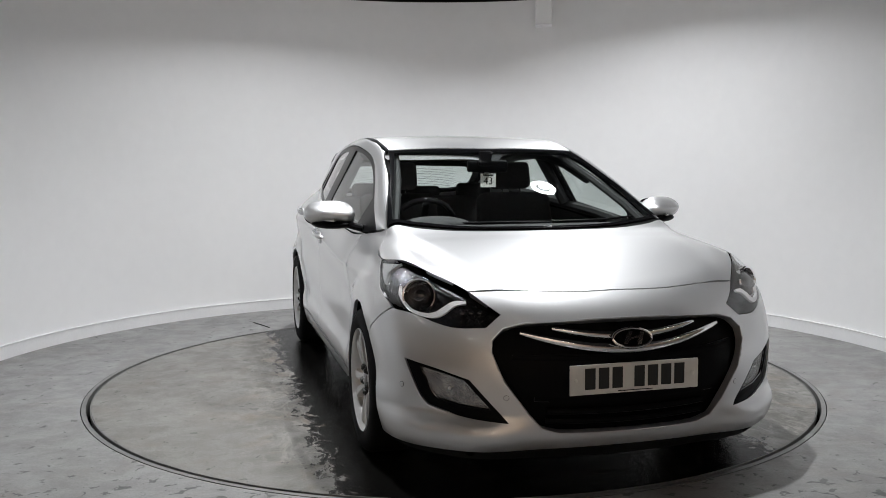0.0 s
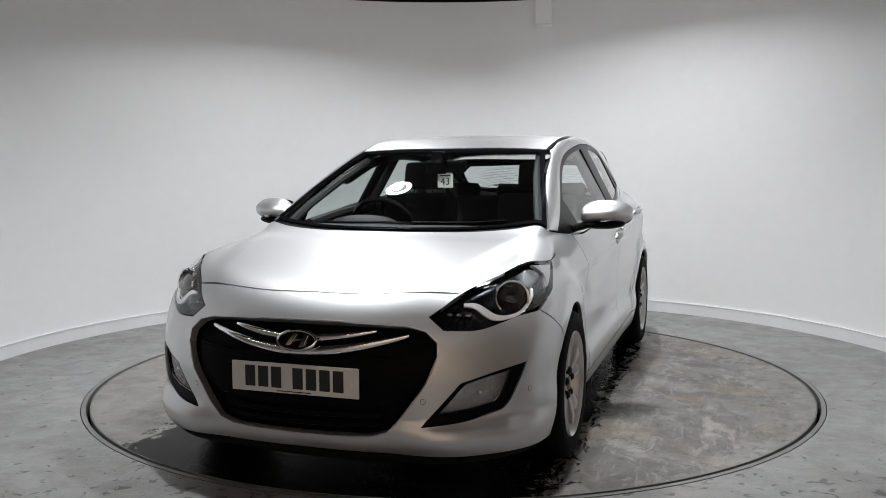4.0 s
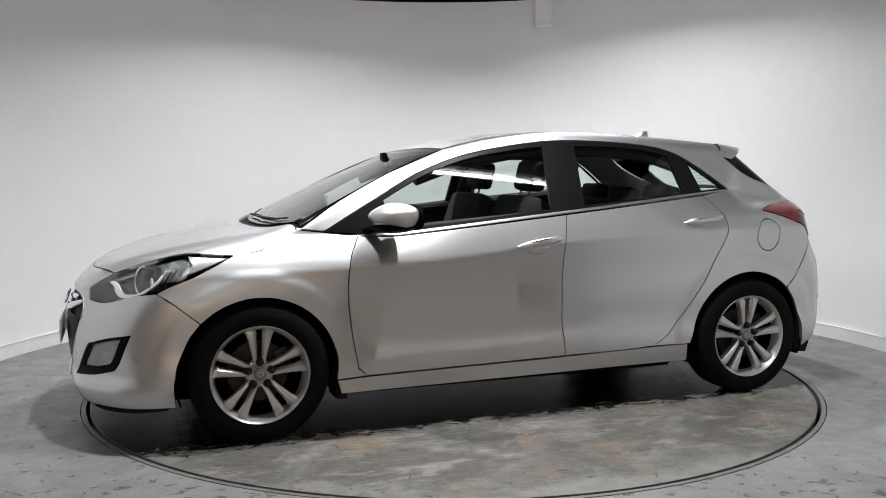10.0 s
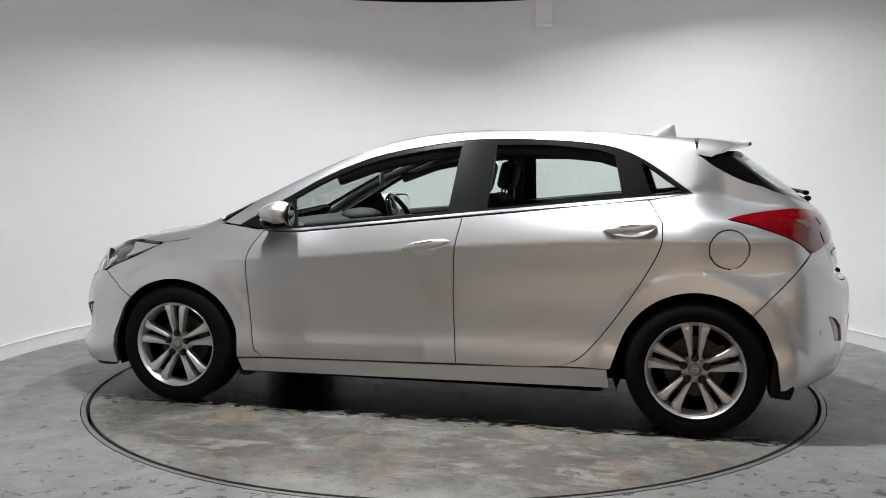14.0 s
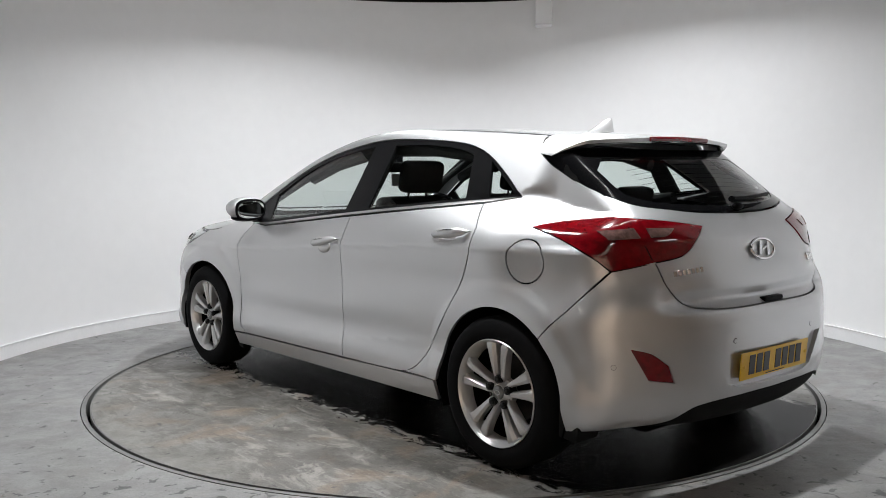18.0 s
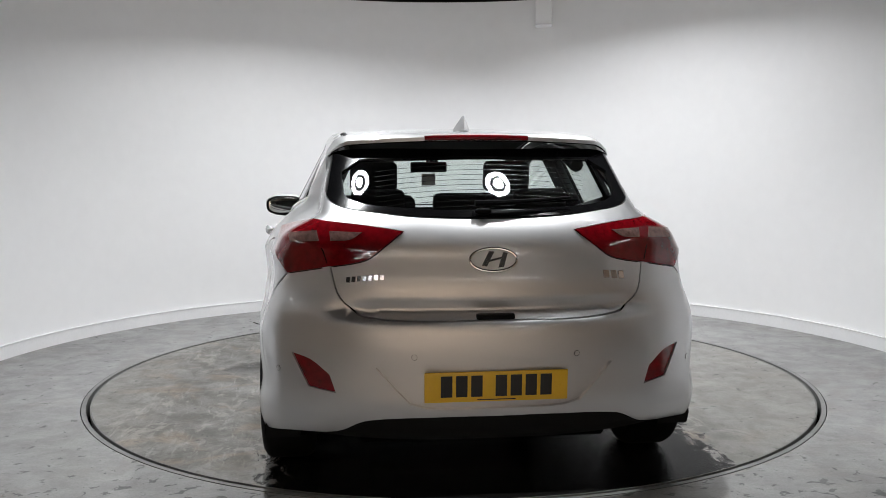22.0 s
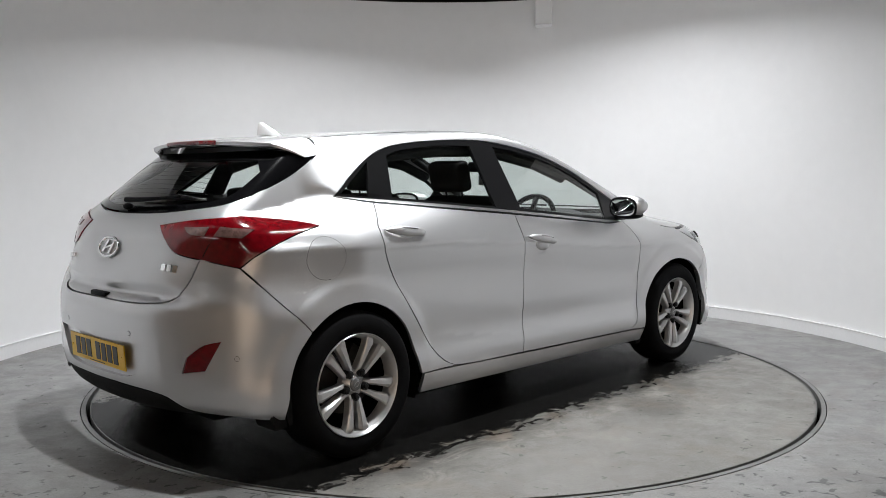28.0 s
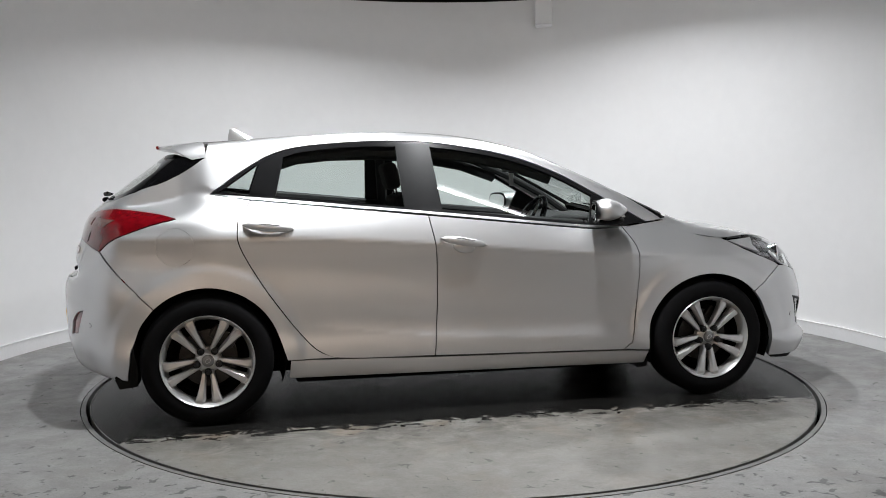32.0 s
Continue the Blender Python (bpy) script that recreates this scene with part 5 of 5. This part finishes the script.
# door handles; each finger recess is a bulge shaped to catch the lamps' light
for x, z, tilt in ((-0.055, 0.868, 9), (-1.025, 0.967, 6)):
    for sd in (1, -1):
        q, nn = on_skin((x, 0.86 * sd, z), 0.0)
        yaw = math.degrees(math.atan2(nn[1], nn[0])) - 90 * sd
        m = CAR_AT @ Matrix.Translation(Vector(q)) @ pose(0, 0, 0, 0, tilt, yaw)
        bm = bmesh.new()
        rows = []
        for t in np.linspace(-1, 1, 15):
            hz = 0.019 * (1 - abs(t) ** 2.6) ** 0.5 + 0.0015
            oy = 0.030 * (1 - abs(t) ** 3) + 0.004
            rows.append([bm.verts.new((0.122 * t, sd * (oy + dy), dz * hz)) for dy, dz in ((0.0, -1), (0.008, -0.6), (0.010, 0.0), (0.008, 0.6), (0.0, 1), (-0.012, 0.5), (-0.012, -0.5))])
        for a, b in zip(rows, rows[1:]):
            for i in range(7):
                bm.faces.new((a[i], a[(i + 1) % 7], b[(i + 1) % 7], b[i]))
        bm.faces.new(rows[0])
        bm.faces.new(rows[-1])
        bmesh.ops.recalc_face_normals(bm, faces=bm.faces)
        h = car_part("door_handle", bm, M_PAINT, None, "silver door handle")
        h.matrix_basis = m
        part("cup_bulge", ball(0.060, 0.015, 0.034, pose(0.006, sd * 0.002, -0.026), 28, 10), M_PAINT, h, "proud bulge that catches light in place of the finger recess")
        part("trim", tube([(0.112 * t, sd * (0.034 * (1 - abs(t) ** 3) + 0.006), 0.014 * (1 - t * t)) for t in np.linspace(-1, 1, 13)], 0.0032, 6), M_CHROME, h, "chrome strip")

# mud flaps, lower lips, tailgate catch, sill edge
for ax, x in ((AXLE_F, 0.955), (AXLE_R, -1.70)):
    for sd in (1, -1):
        shape = [(0.0, 0.34), (0.030, 0.30), (0.022, 0.165), (-0.035, 0.160), (-0.030, 0.26)] if ax > 0 else [(0.03, 0.40), (0.05, 0.30), (0.05, 0.205), (-0.035, 0.195), (-0.055, 0.245), (-0.03, 0.33)]
        car_part("mud_flap", prism(shape, 0.13, 0.004, pose(x, sd * (0.765 if ax > 0 else 0.782), 0)), M_DARK, None, "black mud flap")
car_part("rear_diffuser", sheet("rear_diffuser", both(snap([(-2.06, 0, 0.356), (-2.008, 0.475, 0.338), (-1.954, 0.585, 0.288), (-1.90, 0.665, 0.275), (-1.91, 0.62, 0.250), (-1.96, 0.3, 0.252), (-1.98, 0, 0.255)])), "rear", M_DARK, inset=0, sink=0.012, lip=0.03), None, None, "black lower rear valance")
car_part("front_lip", sheet("front_lip", both(snap([(2.09, 0, 0.205), (2.03, 0.50, 0.20), (1.88, 0.76, 0.20), (1.72, 0.85, 0.20), (1.72, 0.83, 0.178), (1.86, 0.73, 0.176), (2.0, 0.45, 0.172), (2.04, 0, 0.172)])), "front", M_DARK, inset=0, sink=0.014, lip=0.03), None, None, "black lower front lip")
q, nn = on_skin((-2.04, 0, 0.70), 0.0)
car_part("tailgate_catch", box(0.03, 0.14, 0.022, 0.008, 2, Matrix.Translation(Vector(q))), M_BLACK, None, "dark tailgate handle recess")

# ---- the car's inside ----
def seat(x, y, wide, back_z, head=True, name="front_seat"):
    s = car_part(name, box(0.50, wide, 0.14, 0.05, 3, pose(x + 0.02, y, 0.46, 0, -8, 0)), M_SEAT, None, "dark grey cloth seat")
    part("backrest", box(0.13, wide * 0.94, 0.60, 0.055, 3, pose(x - 0.29, y, 0.80, 0, -20, 0)), M_SEAT, s)
    if head:
        part("headrest", box(0.09, 0.26, 0.17, 0.04, 3, pose(x - 0.44, y, back_z, 0, -14, 0)), M_SEAT, s)
        for dy in (-0.06, 0.06):
            part("headrest_rod", tube([(x - 0.385, y + dy, back_z - 0.16), (x - 0.42, y + dy, back_z - 0.04)], 0.006, 8), M_SMOKE, s)
    return s


seat(0.20, 0.37, 0.50, 1.195)
seat(0.20, -0.37, 0.50, 1.195)
bench = car_part("rear_bench", box(0.50, 1.24, 0.15, 0.05, 3, pose(-0.62, 0, 0.48, 0, -8, 0)), M_SEAT, None, "dark grey cloth rear bench")
part("backrest", box(0.13, 1.22, 0.54, 0.05, 3, pose(-0.93, 0, 0.79, 0, -20, 0)), M_SEAT, bench)
for y, h in ((0.38, 0.13), (0.0, 0.09), (-0.38, 0.13)):
    part("headrest", box(0.08, 0.25, h, 0.035, 3, pose(-1.055, y, 1.075, 0, -14, 0)), M_SEAT, bench)
bm = bmesh.new()
rows = []
for y in np.linspace(-0.70, 0.70, 15):
    b = 0.10 * y * y
    rows.append([bm.verts.new(p) for p in ((1.08 - b, y, 0.935), (0.92 - b * 0.6, y, 0.958), (0.76, y, 0.945), (0.66, y, 0.905), (0.64, y, 0.80), (0.72, y, 0.60), (1.05, y, 0.45))])
for a, b in zip(rows, rows[1:]):
    for i in range(6):
        bm.faces.new((a[i], a[i + 1], b[i + 1], b[i]))
dash = car_part("dashboard", bm, M_DASH, None, "dark grey dashboard")
part("instrument_hood", ball(0.12, 0.19, 0.05, pose(0.72, -0.37, 0.945)), M_DASH, dash)
part("centre_screen", box(0.02, 0.20, 0.12, 0.008, 2, pose(0.655, 0.0, 0.86, 0, 12, 0)), M_GLOSS, dash)
wheel_at = CAR_AT @ Matrix.Translation((0.44, -0.37, 0.91)) @ pose(0, 0, 0, 0, -62, 0)
ring = [(0.182 * math.cos(a), 0.182 * math.sin(a), 0) for a in np.linspace(0, 6.2832, 41)[:-1]]
sw = car_part("steering_wheel", tube(ring, 0.016, 10, closed=True), M_GLOSS, None, "black leather steering wheel")
sw.matrix_basis = wheel_at
part("boss", ball(0.065, 0.075, 0.028), M_DASH, sw)
for a in (0, 180, 270):
    part("wheel_spoke", box(0.14, 0.035, 0.016, 0.006, 2, pose(0, 0, 0, 0, 0, a + 90) @ pose(0.10, 0, 0)), M_SMOKE if a == 270 else M_DASH, sw)
car_part("cabin_floor", box(2.75, 1.42, 0.04, 0.0, 1, pose(-0.42, 0, 0.30)), M_UNDER, None, "dark carpet")
car_part("bulkhead", box(0.03, 1.40, 0.6, 0.0, 1, pose(1.08, 0, 0.6)), M_UNDER)
car_part("boot_cover", box(0.55, 1.12, 0.02, 0.006, 1, pose(-1.42, 0, 0.985)), M_DASH, None, "dark parcel shelf")
HEADLINER = both([(0.33, 0, 0), (0.32, 0.25, 0), (0.28, 0.49, 0), (-0.3, 0.52, 0), (-1.1, 0.50, 0), (-1.36, 0.47, 0), (-1.39, 0, 0)])
car_part("roof_lining", sheet("roof_lining", HEADLINER, "top", M_LINING, inset=0, sink=0.035, lip=0, gap=0.06), None, None, "dark grey roof lining")
for sd in (1, -1):
    card = xz((0.93, 0.30), (0.93, 0.895), (0.53, 0.922), (-0.215, 0.992), (-1.08, 1.072), (-1.02, 0.62), (-0.80, 0.32))
    car_part("door_card", sheet("door_card", card, "side", M_DASH, sgn=sd, inset=0, sink=0.07, lip=0, gap=0.06), None, None, "dark grey door trim")
    car_part("belt_trim", tube([(x, sd * (float(side(np.array([x]), np.array([z]))[0]) - 0.04), z) for x, z in ((0.62, 0.935), (0.2, 0.97), (-0.215, 1.0), (-0.7, 1.045), (-1.08, 1.078))], 0.03, 8), M_DASH)
    for x0, z0, x1, z1 in ((-0.23, 1.02, -0.275, 1.36),):
        car_part("pillar_trim", tube([(x, sd * (float(side(np.array([x]), np.array([z]))[0]) - 0.062), z) for x, z in ((x0, z0), ((x0 + x1) / 2, (z0 + z1) / 2), (x1, z1))], 0.035, 8), M_DASH)
    rail = [(0.50, 1.205), (0.267, 1.285), (-0.02, 1.335), (-0.28, 1.355), (-0.6, 1.35), (-0.86, 1.322), (-1.02, 1.27)]
    car_part("roof_rail_trim", tube([(x, sd * (float(side(np.array([x]), np.array([z]))[0]) - 0.075), z - 0.022) for x, z in rail], 0.034, 8), M_DASH)
    car_part("front_pillar_trim", tube([(p[0] - 0.03, sd * (p[1] - 0.045), p[2] - 0.035) for p in SCREEN_SIDE], 0.022, 8), M_DASH)
mirror = car_part("inside_mirror", box(0.03, 0.23, 0.065, 0.014, 3, pose(0.44, 0.0, 1.25, 0, 8, 0)), M_BLACK, None, "black inside mirror")
part("stalk", tube([(0.455, 0, 1.26), (0.50, 0, 1.325)], 0.012, 8), M_BLACK, mirror)
part("dash_camera", box(0.03, 0.07, 0.08, 0.01, 2, pose(0.49, -0.03, 1.29)), M_BLACK, mirror)
tag = car_part("stock_tag", box(0.003, 0.088, 0.075, 0.001, 1, pose(0.455, 0.0, 1.172)), M_PAPER, None, "white stock tag with the number 43")
part("header_bar", box(0.0015, 0.06, 0.009, 0, 1, pose(0.4575, 0.0, 1.201)), M_INK, tag)
txt = bpy.data.curves.new("tag_number", "FONT")
txt.body, txt.size, txt.align_x, txt.align_y, txt.extrude = "43", 0.056, "CENTER", "CENTER", 0.0004
txt.materials.append(M_INK)
tob = new("tag_number", txt)
tob.parent, tob.matrix_basis = tag, pose(0.4572, 0.0, 1.167, 90, 0, 90)
for z in np.linspace(1.10, 1.26, 9):
    pts = line_on_skin([(-1.9 + (z - 1.06) * 1.25, y, z) for y in np.linspace(-0.42, 0.42, 9)], -0.005)
    car_part("heater_wire", tube(pts, 0.0009, 4), M_SMOKE)


# ---- what moves: the table turns clockwise and carries the car ----
def motions():
    turn = [(0, -74.2), (1, -82.75), (2, -91.3), (3, -99.85), (5, -116.9), (6, -125.4), (7, -133.95), (8, -142.6), (9, -151.3), (10, -159.9), (11, -168.4), (12, -176.95), (13, -185.55),
            (14, -194.15), (16, -211.5), (17, -220.2), (18, -229.0), (19, -237.6), (20, -246.05), (21, -254.5), (22, -263.05), (23, -271.6), (24, -280.05), (25, -288.5), (27, -305.35), (28, -313.8),
            (29, -322.2), (30, -330.5), (31, -338.8), (32, -347.1)]
    for thing in (table, CAR):
        walk(thing, [(t, pose(0, 0, 0, 0, 0, a)) for t, a in turn])


motions()
